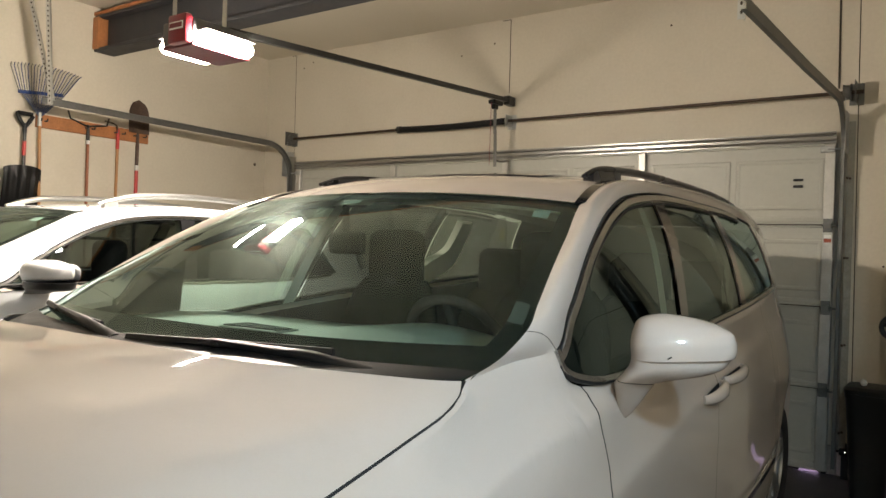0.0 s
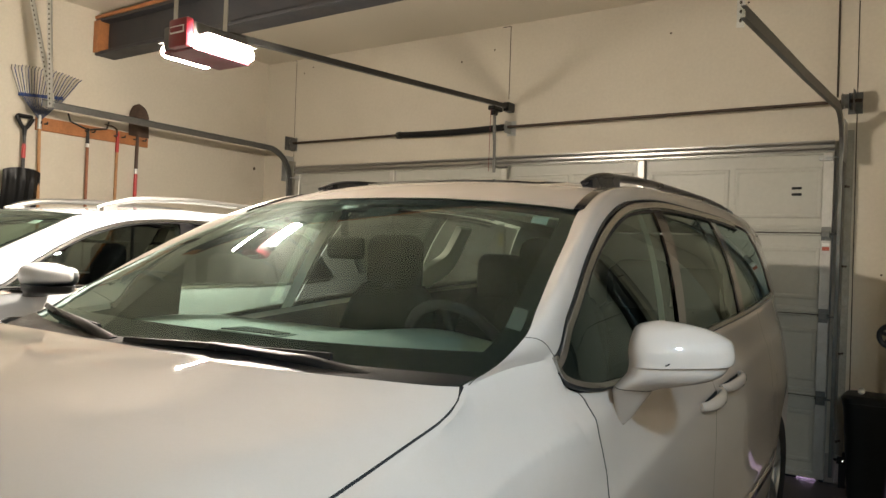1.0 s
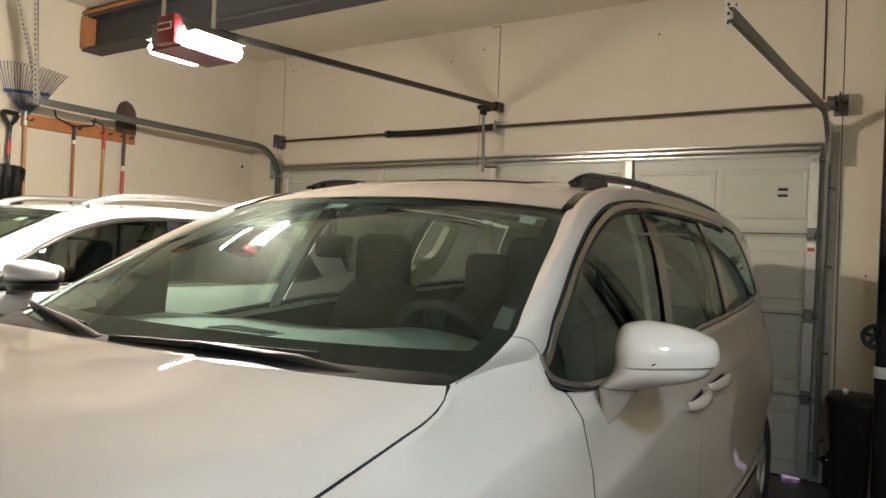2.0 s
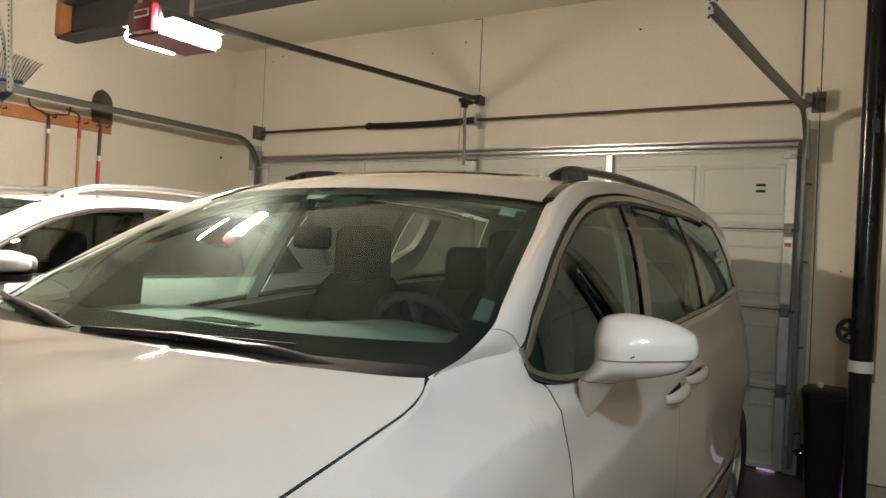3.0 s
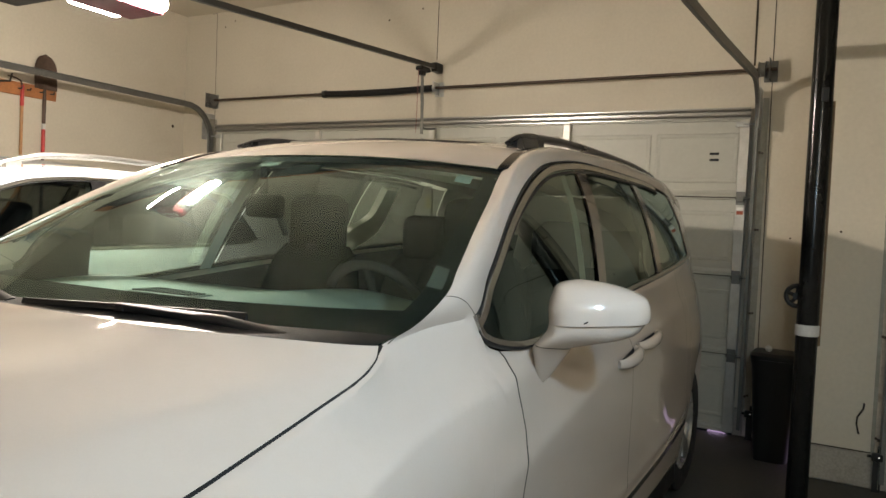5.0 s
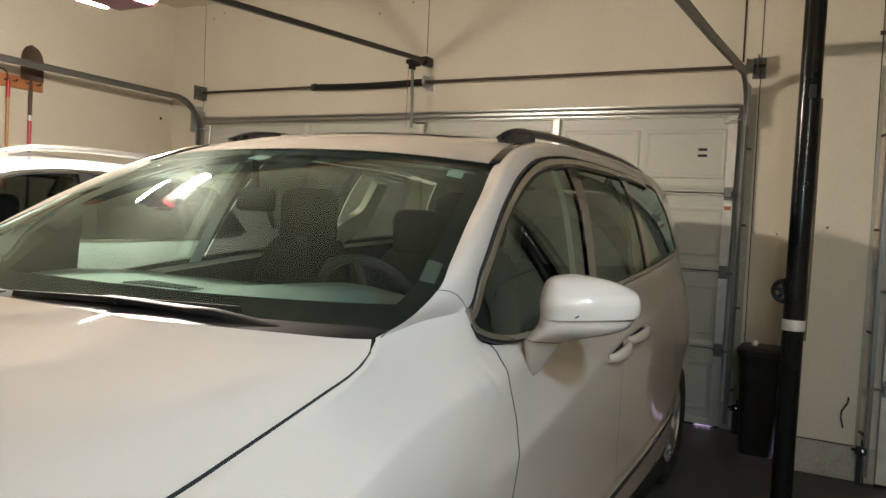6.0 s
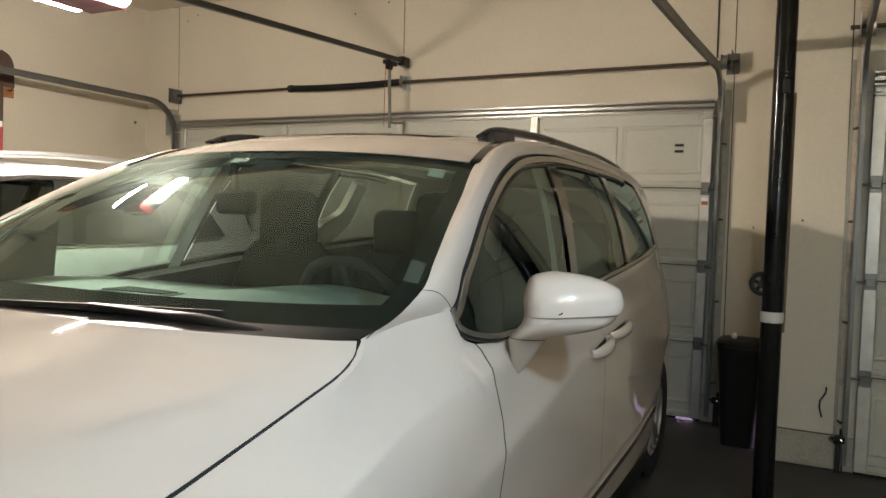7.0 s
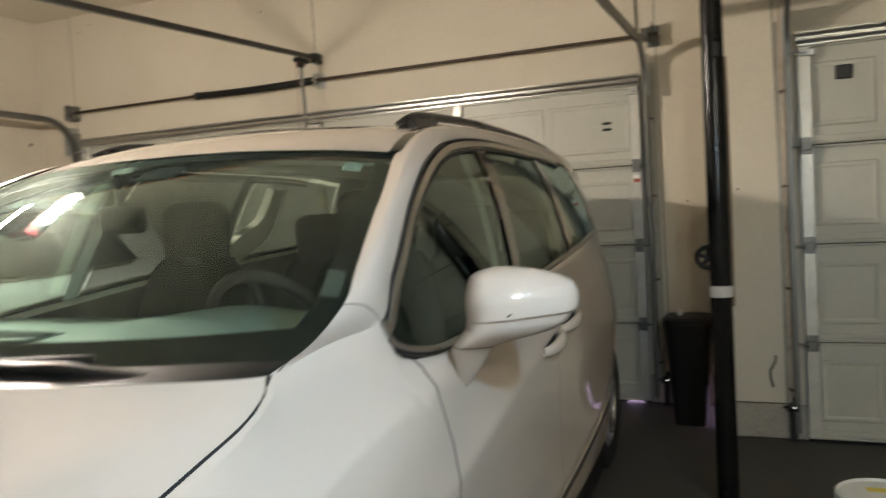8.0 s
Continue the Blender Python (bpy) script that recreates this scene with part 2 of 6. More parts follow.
# ---------- sectional garage doors ----------
def garage_door(name, x0, x1, y, h, stiles, label, cut=False):
    d = thing(name, ((x0 + x1) / 2, y, 0), label, "garage door", kind="structure")
    w = x1 - x0
    n, sh = 4, h / 4
    for i in range(n):
        z0, z1 = 0.02 + i * sh, 0.02 + (i + 1) * sh - 0.006
        bm = bmesh.new()
        b0 = z0
        # skin
        box(bm, -w / 2, 0.022, b0, w / 2, 0.05, z1 + 0.0055)
        # turned-in rims of the section
        box(bm, -w / 2, 0.006, z1 - 0.014, w / 2, 0.0235, z1, 0.003)
        box(bm, -w / 2, -0.010, z0, w / 2, 0.0235, z0 + 0.012, 0.003)
        box(bm, -w / 2, -0.002, z0 + 0.012, w / 2, 0.0235, z0 + 0.048, 0.006, 2)
        sec = part("section", bm, M_DOOR, d, smooth=30)
        # dark joint between the sections
        if i:
            bm = bmesh.new()
            box(bm, -w / 2, 0.004, z0 - 0.007, w / 2, 0.0215, z0 - 0.0005)
            part("joint", bm, M_LINE, sec, "dark joint between door sections")
        # raised panels, pressed in the steel
        xs = [-w / 2] + [s - (x0 + x1) / 2 for s in stiles] + [w / 2]
        for a, b in zip(xs, xs[1:]):
            m = (a + b) / 2
            for p, q in ((a + 0.07, m - 0.012), (m + 0.025, b - 0.07)):
                bm = bmesh.new()
                zz0, zz1 = z0 + 0.1, z1 - 0.1
                outer = [(p, zz0), (q, zz0), (q, zz1), (p, zz1)]
                loops = []
                for ins, dep in ((0, 0.0215), (0.008, 0.0155), (0.022, 0.0155), (0.034, 0.0195)):
                    loops.append([bm.verts.new((ox + (ins if k in (0, 3) else -ins), dep, oz + (ins if k < 2 else -ins))) for k, (ox, oz) in enumerate(outer)])
                for l0, l1 in zip(loops, loops[1:]):
                    for k in range(4):
                        bm.faces.new((l0[k], l0[(k + 1) % 4], l1[(k + 1) % 4], l1[k]))
                bm.faces.new(loops[-1])
                part("panel", bm, M_DOOR, sec)
        # end stiles and centre stiles
        for s, wide, em in [(-w / 2 + 0.035, 0.07, M_STILE), (w / 2 - 0.035, 0.07, M_STILE)] + [(s - (x0 + x1) / 2, 0.06, M_STILE) for s in stiles]:
            bm = bmesh.new()
            box(bm, s - wide / 2, -0.012, z0 + 0.004, s + wide / 2, 0.0215, z1 - 0.004, 0.004)
            for hz in (0.12, 0.3, 0.44):
                ring_lathe(bm, [(0.006, -0.0128), (0.005, -0.0135)], 8, "y", (s, 0, z0 + hz * sh / 0.57))
            part("stile", bm, em, sec)
        # hinges with rollers at the joint above
        if i < n - 1:
            for s in [-w / 2 + 0.035, w / 2 - 0.035] + [s - (x0 + x1) / 2 for s in stiles]:
                bm = bmesh.new()
                box(bm, s - 0.03, -0.02, z1 - 0.05, s + 0.03, -0.0125, z1 + 0.045, 0.002)
                tube(bm, [(s - 0.035, -0.022, z1 - 0.006), (s + 0.035, -0.022, z1 - 0.006)], 0.009, 8)
                if abs(abs(s) - w / 2) < 0.1:
                    sg = 1 if s > 0 else -1
                    tube(bm, [(s, -0.03, z1 - 0.006), (s + sg * 0.085, -0.03, z1 - 0.006)], 0.006, 8)
                    box(bm, s - 0.025, -0.045, z1 - 0.028, s + 0.025, -0.02, z1 + 0.014, 0.003)
                part("hinge", bm, M_TRACK, sec)
    # bottom seal
    bm = bmesh.new()
    if cut:
        box(bm, -w / 2, 0.0, 0.004, w / 2 - 0.17, 0.05, 0.03, 0.004)
        box(bm, w / 2 - 0.03, 0.0, 0.004, w / 2, 0.05, 0.03, 0.004)
    else:
        box(bm, -w / 2, 0.0, 0.001, w / 2, 0.05, 0.03, 0.004)
    part("bottom_seal", bm, M_BLACKPL, d, "black rubber bottom seal")
    # stiffening strut across the top: two ribs and a web
    bm = bmesh.new()
    zt = 0.02 + h
    prof = [(0, 0), (0, 0.010), (-0.020, 0.013), (-0.024, 0.020), (-0.020, 0.027), (0.002, 0.030), (0.002, 0.050), (-0.020, 0.053), (-0.024, 0.060), (-0.020, 0.067), (0, 0.070), (0, 0.080), (0.012, 0.08), (0.012, 0)]
    vs0 = [bm.verts.new((-w / 2, a - 0.012, zt - 0.006 + b)) for a, b in prof]
    vs1 = [bm.verts.new((w / 2, a - 0.012, zt - 0.006 + b)) for a, b in prof]
    for k in range(len(prof)):
        bm.faces.new((vs0[k], vs0[(k + 1) % len(prof)], vs1[(k + 1) % len(prof)], vs1[k]))
    bm.faces.new(vs0[::-1])
    bm.faces.new(vs1)
    part("strut", bm, M_STRUT, d, "galvanised steel stiffening strut")
    # top roller brackets
    for sg in (-1, 1):
        bm = bmesh.new()
        s = sg * (w / 2 - 0.05)
        box(bm, s - 0.045, -0.03, zt - 0.07, s + 0.045, -0.0125, zt - 0.03, 0.003)
        tube(bm, [(s, -0.03, zt - 0.05), (s + sg * 0.1, -0.03, zt - 0.05)], 0.006, 8)
        part("top_bracket", bm, M_GALV, d)
    return d


STILES = [-1.76, -0.47, 0.79]
gd = garage_door("door_1", DL, DR, DY, DH - 0.02, STILES, "closed beige steel sectional double garage door", cut=True)
# two dark slots at the top section and lock hole on the single door
for zz in (2.045, 2.0):
    bm = bm_box(1.90, DY + 0.012, zz - 0.009, 1.965, DY + 0.0185, zz + 0.009, bevel=0.002)
    p = part("slot", bm, M_BLACKPL, gd, "black slot in the panel")
    p.location = (-(DL + DR) / 2, -DY, 0)
for zz, hh, mm in ((1.645, 0.022, M_WHITE), (1.617, 0.026, mat("red_warning", (0.35, 0.07, 0.03), 0.5))):
    bm = bm_box(2.112, DY - 0.0145, zz - hh / 2, 2.158, DY - 0.0125, zz + hh / 2)
    p = part("warning_label", bm, mm, gd, "small warning label on the stile")
    p.location = (-(DL + DR) / 2, -DY, 0)
M_YELLOW = mat("yellow_warning_label", (0.62, 0.47, 0.03), 0.5, vary=0.05)
for x0, z0, x1, z1, mm, lb in ((-0.492, 1.565, -0.448, 1.70, M_YELLOW, "yellow warning strip on the centre stile"),
                               (-0.30, 1.50, -0.11, 1.62, M_YELLOW, "yellow warning label"),
                               (-0.85, 1.50, -0.73, 1.59, M_WHITE, "white maker's label"),
                               (-0.60, 1.48, -0.53, 1.63, M_WHITE, "narrow white label")):
    face = DY - 0.0145 if x0 < -0.44 and x1 > -0.5 and x0 > -0.5 else DY + 0.0175
    p = part("door_label", bm_box(x0, face, z0, x1, face + 0.0018, z1), mm, gd, lb)
    p.location = (-(DL + DR) / 2, -DY, 0)
    for k in range(3):
        bar = part("label_bar", bm_box(x0 + 0.008, face - 0.0008, lerp(z0, z1, 0.25 + 0.2 * k), x1 - 0.008, face, lerp(z0, z1, 0.31 + 0.2 * k)), M_LINE, p)
gd2 = garage_door("door_2", RL, RR, JY - 0.05, DH - 0.02, [RL + 0.82, RL + 1.64], "closed beige steel sectional single garage door")
bm = bmesh.new()
box(bm, 3.335, JY - 0.05 + 0.004, 2.085, 3.42, JY - 0.05 + 0.0185, 2.165, 0.006)
p = part("lock_plate", bm, M_BLACKPL, gd2, "black square lock plate")
p.location = (-(RL + RR) / 2, -(JY - 0.05), 0)


# ---------- tracks ----------
def door_track(name, x, y_face, z, y_start, side, label, splay=0.0):
    """Vertical track, curve and horizontal track, a C profile open towards the door."""
    t = thing(name, (x, y_face - 0.03, 0), label, "door track", "garage door tracks")
    R = 0.32
    pts = [(0, 0, 0.06), (0, 0, 1.0), (0, 0, z - R)]
    for k in range(1, 10):
        a = math.pi / 2 * k / 9
        pts.append((0, -R + R * math.cos(a), z - R + R * math.sin(a)))
    pts.append((splay / 2, (y_start - y_face) / 2, z + 0.004))
    pts.append((splay, y_start - y_face, z + 0.008))
    bm = bmesh.new()
    prof = [(0.0, -0.028), (0.024 * side, -0.028), (0.024 * side, 0.028), (0.0, 0.028), (0.0, 0.0255), (0.0215 * side, 0.0255), (0.0215 * side, -0.0255), (0.0, -0.0255)]
    rings = []
    for i, p in enumerate(pts):
        p = Vector(p)
        d = (Vector(pts[min(i + 1, len(pts) - 1)]) - Vector(pts[max(i - 1, 0)])).normalized()
        u = Vector((1, 0, 0)).cross(d).normalized()
        rings.append([bm.verts.new(p + Vector((a, 0, 0)) + u * b) for a, b in prof])
    for q, s in zip(rings, rings[1:]):
        for k in range(len(prof)):
            bm.faces.new((q[k], q[(k + 1) % len(prof)], s[(k + 1) % len(prof)], s[k]))
    bm.faces.new(rings[0])
    bm.faces.new(rings[-1][::-1])
    part("rail", bm, M_TRACK, t, smooth=35)
    # jamb angle and brackets
    bm = bmesh.new()
    box(bm, side * 0.027, 0.0, 0.02, side * 0.03, 0.072, z - 0.1)
    box(bm, side * 0.0, 0.0725, 0.02, side * 0.075, 0.0755, z - 0.1)
    part("jamb_angle", bm, M_JAMB, t)
    for zz in (0.3, 0.9, 1.5, 2.05):
        for ends in ([(side * 0.05, 0.0724, zz), (side * 0.05, 0.06, zz)], [(side * 0.03, 0.03, zz), (side * 0.045, 0.03, zz)]):
            bm = bmesh.new()
            tube(bm, ends, 0.009, 6)
            part("bolt", bm, M_ROD, t)
    # flag bracket at the curve
    bm = bmesh.new()
    box(bm, side * 0.0305, -0.10, z - 0.33, side * 0.034, 0.072, z - 0.05)
    part("flag_bracket", bm, M_GALV, t)
    return t


tkl = door_track("door_track", -3.185, DY, 2.54, 2.70, -1, "grey galvanised steel door track with curved corner")
tkr = door_track("door_track", 2.205, DY, 2.545, 3.0, 1, "grey galvanised steel door track with curved corner", splay=-0.11)
tk3 = door_track("door_track", 3.10, JY - 0.05, 2.56, 2.3, -1, "grey galvanised steel door track of the single door")
tk4 = door_track("door_track", RR + 0.035, JY - 0.05, 2.56, 2.3, 1, "grey galvanised steel door track of the single door")


# perforated hanger straps
def strap(name, a, b, label, wide=0.032, holes=True, face=(0, -1, 0)):
    """An L-shaped perforated angle between two points."""
    a, b = Vector(a), Vector(b)
    t = thing(name, a, label, "hanger strap", "track hangers")
    d = (b - a)
    ln = d.length
    d.normalize()
    f = Vector(face)
    s = d.cross(f).normalized()
    f = s.cross(d).normalized()
    bm = bmesh.new()
    q = [(-wide / 2, 0), (wide / 2, 0), (wide / 2, wide), (wide / 2 - 0.0025, wide), (wide / 2 - 0.0025, 0.0025), (-wide / 2, 0.0025)]
    r0 = [bm.verts.new(s * i - f * j) for i, j in q]
    r1 = [bm.verts.new(s * i - f * j + d * ln) for i, j in q]
    for k in range(6):
        bm.faces.new((r0[k], r0[(k + 1) % 6], r1[(k + 1) % 6], r1[k]))
    bm.faces.new(r0[::-1])
    bm.faces.new(r1)
    part("angle", bm, M_SILVER, t)
    if holes:
        bm = bmesh.new()
        k = 0.03
        while k < ln - 0.02:
            c = d * k + f * 0.0012
            for o in (0,):
                vs = [bm.verts.new(c + s * (0.006 * math.cos(j * math.pi / 4)) + d * (0.009 * math.sin(j * math.pi / 4))) for j in range(8)]
                bm.faces.new(vs)
            k += 0.04
        tagged(part("hole", bm, M_LINE, t, "row of dark punched holes"), kind="stuff")
    return t


strap("hanger_strap", (-3.185, 2.72, 2.52), (-3.185, 2.66, CZ), "perforated galvanised angle hanging from the ceiling", face=(0.7, -0.7, 0))
strap("hanger_strap", (-3.20, 2.745, 2.56), (-3.45, 2.62, CZ), "slanting perforated galvanised angle brace", face=(0.7, -0.7, 0))
strap("hanger_strap", (2.085, 3.02, 2.50), (2.085, 3.02, CZ), "perforated white galvanised angle hanging from the ceiling", face=(0.2, -1, 0))

# ---------- torsion bar over the double door ----------
RZ, RY = 2.63, 5.36
tb = thing("torsion_bar", (0, RY, RZ), "rusty steel torsion bar with black spring above the door", "torsion bar")
bm = bmesh.new()
tube(bm, [(-3.22, 0, 0.0), (2.33, 0, 0.0)], 0.0125, 12)
part("shaft", bm, M_ROD, tb, "brown rusty steel shaft")
bm = bmesh.new()
n = 120
pts = []
prof = []
for i in range(n + 1):
    x = -1.655 + i * (1.20 / n)
    prof.append((0.029 + (0.0025 if i % 2 else 0), x))
rings = ring_lathe(bm, prof, 14, "x")
for ring in rings:
    for v in ring:
        k = (v.co.x + 1.055) / 0.6
        v.co.z += -0.012 * (1 - k * k)
part("spring", bm, M_BLACKPL, tb, "black coiled torsion spring, sagging slightly", smooth=60)
bm = bmesh.new()
ring_lathe(bm, [(0.022, -1.69), (0.034, -1.688), (0.036, -1.65), (0.03, -1.648)], 14, "x")
part("winding_cone", bm, M_BLACK, tb)
bm = bmesh.new()
box(bm, -0.452, -0.03, -0.055, -0.446, WALL_Y - RY - 0.003, 0.055, 0.002)
box(bm, -0.49, WALL_Y - RY - 0.006, -0.065, -0.40, WALL_Y - RY - 0.002, 0.065, 0.002)
ring_lathe(bm, [(0.03, -0.458), (0.034, -0.45), (0.03, -0.435)], 14, "x")
part("centre_bracket", bm, M_GALV, tb, "galvanised centre bearing bracket")
for sx in (-3.19, 2.25):
    bm = bmesh.new()
    sg = -1 if sx < 0 else 1
    ring_lathe(bm, [(0.02, sx - 0.045 * sg), (0.058, sx - 0.043 * sg), (0.05, sx - 0.03 * sg), (0.048, sx), (0.06, sx + 0.004 * sg), (0.02, sx + 0.006 * sg)], 20, "x")
    part("cable_drum", bm, M_TRACK, tb, "dull grey cable drum")
    bm = bmesh.new()
    px = sx + sg * 0.03
    box(bm, px, -0.06, -0.075, px + 0.004, WALL_Y - RY - 0.003, 0.075, 0.002)
    box(bm, px - 0.045, WALL_Y - RY - 0.006, -0.075, px + 0.045, WALL_Y - RY - 0.002, 0.075, 0.002)
    part("end_plate", bm, M_TRACK, tb, "dull galvanised end bearing plate")
for sx in (-3.21, 2.225):
    bm = bmesh.new()
    tube(bm, [(sx, -0.03, 0), (sx, -0.005, -1.2), (sx, 0.03, -2.45)], 0.002, 5)
    part("lift_cable", bm, M_GALV, tb)
# the shaft over the single door
tb2 = thing("torsion_bar", (0, JY - 0.09, 2.63), "rusty steel torsion bar above the single door", "torsion bar")
bm = bmesh.new()
tube(bm, [(3.0, 0, 0), (5.75, 0, 0)], 0.0125, 12)
part("shaft", bm, M_ROD, tb2)
bm = bmesh.new()
ring_lathe(bm, [(0.02, 3.13), (0.058, 3.128), (0.05, 3.11), (0.048, 3.09), (0.06, 3.086), (0.02, 3.08)], 20, "x")
part("cable_drum", bm, M_GALV, tb2)
bm = bm_box(3.05, -0.06, -0.08, 3.054, 0.087, 0.08, bevel=0.001)
part("end_plate", bm, M_GALV, tb2)

# ---------- opener ----------
OX, OZ = -0.446, 2.60
op = thing("garage_door_opener", (OX, 2.18, OZ), "red and grey garage door opener with two lit lamps", "door opener")
bm = bmesh.new()
box(bm, -0.168, -0.18, -0.125, 0.094, 0.18, 0.0, 0.012, 2)
part("motor_housing", bm, mat("opener_grey", (0.10, 0.10, 0.095), 0.5, 0.3), op, "dark grey steel motor housing", smooth=40)
bm = bmesh.new()
box(bm, -0.06, -0.225, -0.14, 0.094, -0.178, 0.012, 0.014, 2)
part("end_cover", bm, M_RED, op, "dark red end cover", smooth=40)
bm = bmesh.new()
box(bm, -0.04, -0.2285, -0.07, 0.075, -0.2245, -0.03, 0.002)
part("badge", bm, M_WHITE, op, "small white-framed badge")
bm = bmesh.new()
box(bm, -0.033, -0.2305, -0.062, 0.068, -0.2287, -0.038)
part("badge_bar", bm, M_RED, op)
bm = bmesh.new()
box(bm, -0.168, -0.178, -0.146, 0.093, 0.19, -0.126, 0.003)
part("bottom_tray", bm, mat("dark_red_tray", (0.10, 0.012, 0.016), 0.5), op, "dark red underside tray")
for sg in (-1, 1):
    bm = bmesh.new()
    low = -0.148 if sg > 0 else -0.143
    vs = box(bm, 0.097, -0.15, low, 0.178, 0.165, -0.072, 0.037, 6)
    for v in bm.verts:
        v.co.x = v.co.x if sg > 0 else -v.co.x - 0.075
    part("lamp_lens", bm, M_LENS, op, "glowing white lamp lens", smooth=50)
    bm = bmesh.new()
    box(bm, 0.096, -0.155, -0.069, 0.176, 0.17, -0.064, 0.002)
    for v in bm.verts:
        v.co.x = v.co.x if sg > 0 else -v.co.x - 0.075
    part("lamp_hood", bm, M_BLACK, op, "dark sheet over the lamp")
bm = bmesh.new()
sweep(bm, [(0, 0.12, 0.015), (0, 3.2, 0.215)], [(-0.015, -0.018), (0.015, -0.018), (0.015, 0.018), (-0.015, 0.018)])
part("rail", bm, M_BLACK, op, "long dark steel rail")
bm = bmesh.new()
box(bm, -0.03, 3.15, 0.17, 0.03, 3.262, 0.25, 0.006)
part("header_bracket", bm, M_BLACK, op)
bm = bmesh.new()
box(bm, -0.035, 2.90, 0.135, 0.035, 3.05, 0.172, 0.008)
box(bm, -0.02, 2.93, 0.095, 0.02, 2.99, 0.136, 0.005)
part("trolley", bm, M_BLACKPL, op, "black trolley")
bm = bmesh.new()
strip = [(-0.014, -0.003), (0.014, -0.003), (0.014, 0.003), (-0.014, 0.003)]
sweep(bm, [(0, 2.965, 0.11), (0, 2.975, -0.12)], strip, up=(0, 1, 0))
sweep(bm, [(0.006, 2.97, -0.08), (0.006, 2.985, -0.40)], strip, up=(0, 1, 0))
tube(bm, [(0.006, 2.98, -0.345), (0.012, 3.05, -0.35), (0.014, 3.19, -0.33)], 0.009, 8)
part("door_arm", bm, M_TRACK, op, "grey steel door arm")
bm = bmesh.new()
tube(bm, [(-0.0, 2.90, 0.14), (0.0, 2.90, -0.40)], 0.0025, 5)
part("release_cord", bm, M_RED, op, "thin red release cord")
for px, py in ((-0.08, -0.17), (0.085, 0.02)):
    bm = bmesh.new()
    box(bm, px - 0.016, py - 0.002, -0.004, px + 0.016, py + 0.002, CZ - OZ)
    part("hanger", bm, M_SILVER, op, "perforated galvanised hanger")

# ---------- boxed beam under the ceiling ----------
bmx = thing("ceiling_beam", (0, 3.36, 3.168), "dark slate steel beam with orange wooden end block", "beam", kind="structure")
bm = bmesh.new()
box(bm, WL + 0.002, 0.0, 0.0, EAST - 0.002, 0.20, 0.03, 0.004)
box(bm, WL + 0.002, 0.0, 0.30, EAST - 0.002, 0.20, 0.33, 0.004)
box(bm, WL + 0.004, 0.085, 0.028, EAST - 0.004, 0.115, 0.302)
part("girder", bm, M_BEAM, bmx, "dark slate painted steel girder")
bm = bmesh.new()
box(bm, WL + 0.004, -0.02, 0.02, WL + 0.09, 0.083, 0.31, 0.004)
part("wooden_block", bm, M_WOOD, bmx, "orange wooden end block")
bm = bmesh.new()
box(bm, WL + 0.002, -0.012, 0.331, EAST - 0.004, 0.21, 0.36, 0.004)
part("wooden_plate", bm, M_WOOD, bmx, "orange wooden top plate")

# ---------- drywall cracks, nail marks ----------
def wall_mark(name, pts, r, label):
    t = thing(name, pts[0], label, "wall mark", kind="structure")
    bm = bmesh.new()
    o = Vector(pts[0])
    for a, b in zip(pts, pts[1:]):
        a, b = Vector(a) - o, Vector(b) - o
        sweep(bm, [a, b], [(-r, -r), (r, -r), (r, r), (-r, r)], up=(0.1, 1, 0.1))
    part("crack", bm, M_LINE, t)


wall_mark("trim_1", [(-0.58, WALL_Y, 3.565), (-0.495, WALL_Y, 3.565), (-0.487, WALL_Y, 2.9)], 0.003, "dark crack along a drywall seam")
wall_mark("trim_2", [(-3.31, WALL_Y, 3.575), (-3.245, WALL_Y, 3.575), (-3.225, WALL_Y, 2.4)], 0.002, "dark crack along a drywall seam")
wall_mark("trim_3", [(2.283, WALL_Y, 3.57), (2.31, WALL_Y, 0.2)], 0.003, "dark joint beside the door jamb")
wall_mark("trim_4", [(2.16, WALL_Y, 3.57), (2.168, WALL_Y, 2.68)], 0.006, "dark brown joint above the door jamb")
wall_mark("trim_5", [(3.015, JY, 3.0), (3.04, JY, 0.21)], 0.003, "dark joint in the drywall beside the single door")
wall_mark("trim_6", [(JX + 0.06, JY, 0.208), (3.04, JY, 0.208)], 0.004, "dark gap along the foot of the drywall")



# ---------- vehicles ----------
def paint(name, base):
    m = mat(name, base, 0.72, vary=0.015, scale=3, fine=220, coat=1.0, spec=0.06, rough_vary=0.08,
            dirt=(base[0] * 0.86, base[1] * 0.83, base[2] * 0.78), dirt_amount=0.22, dirt_scale=5)
    return m


M_VAN = paint("pearl_white_paint", (0.515, 0.445, 0.385))
M_SUV = paint("white_suv_paint", (0.45, 0.465, 0.475))
M_GLASS = glass("windscreen_glass", (0.63, 0.77, 0.71), base=0.010, dust=0.0125)
M_GLASSF = glass("front_side_glass", (0.36, 0.43, 0.39), base=0.10)
M_GLASST = glass("privacy_glass", (0.20, 0.20, 0.195), base=0.055)
M_FRIT = mat("black_frit", (0.006, 0.006, 0.006), 0.85, vary=0.1, spec=0.05)
M_GBLACK = mat("gloss_black_trim", (0.008, 0.008, 0.009), 0.08, vary=0.1, coat=0.6)
M_CHROME = mat("chrome", (0.78, 0.78, 0.76), 0.12, 1.0, vary=0.05)
M_DULLCH = mat("satin_chrome", (0.48, 0.47, 0.45), 0.24, 1.0, vary=0.08)
M_MIRROR = mat("mirror_silver", (0.85, 0.86, 0.85), 0.03, 1.0, vary=0.01)
M_RUB = mat("tyre_rubber", (0.009, 0.009, 0.009), 0.75, vary=0.2, scale=20, bump=0.3, bump_scale=120)
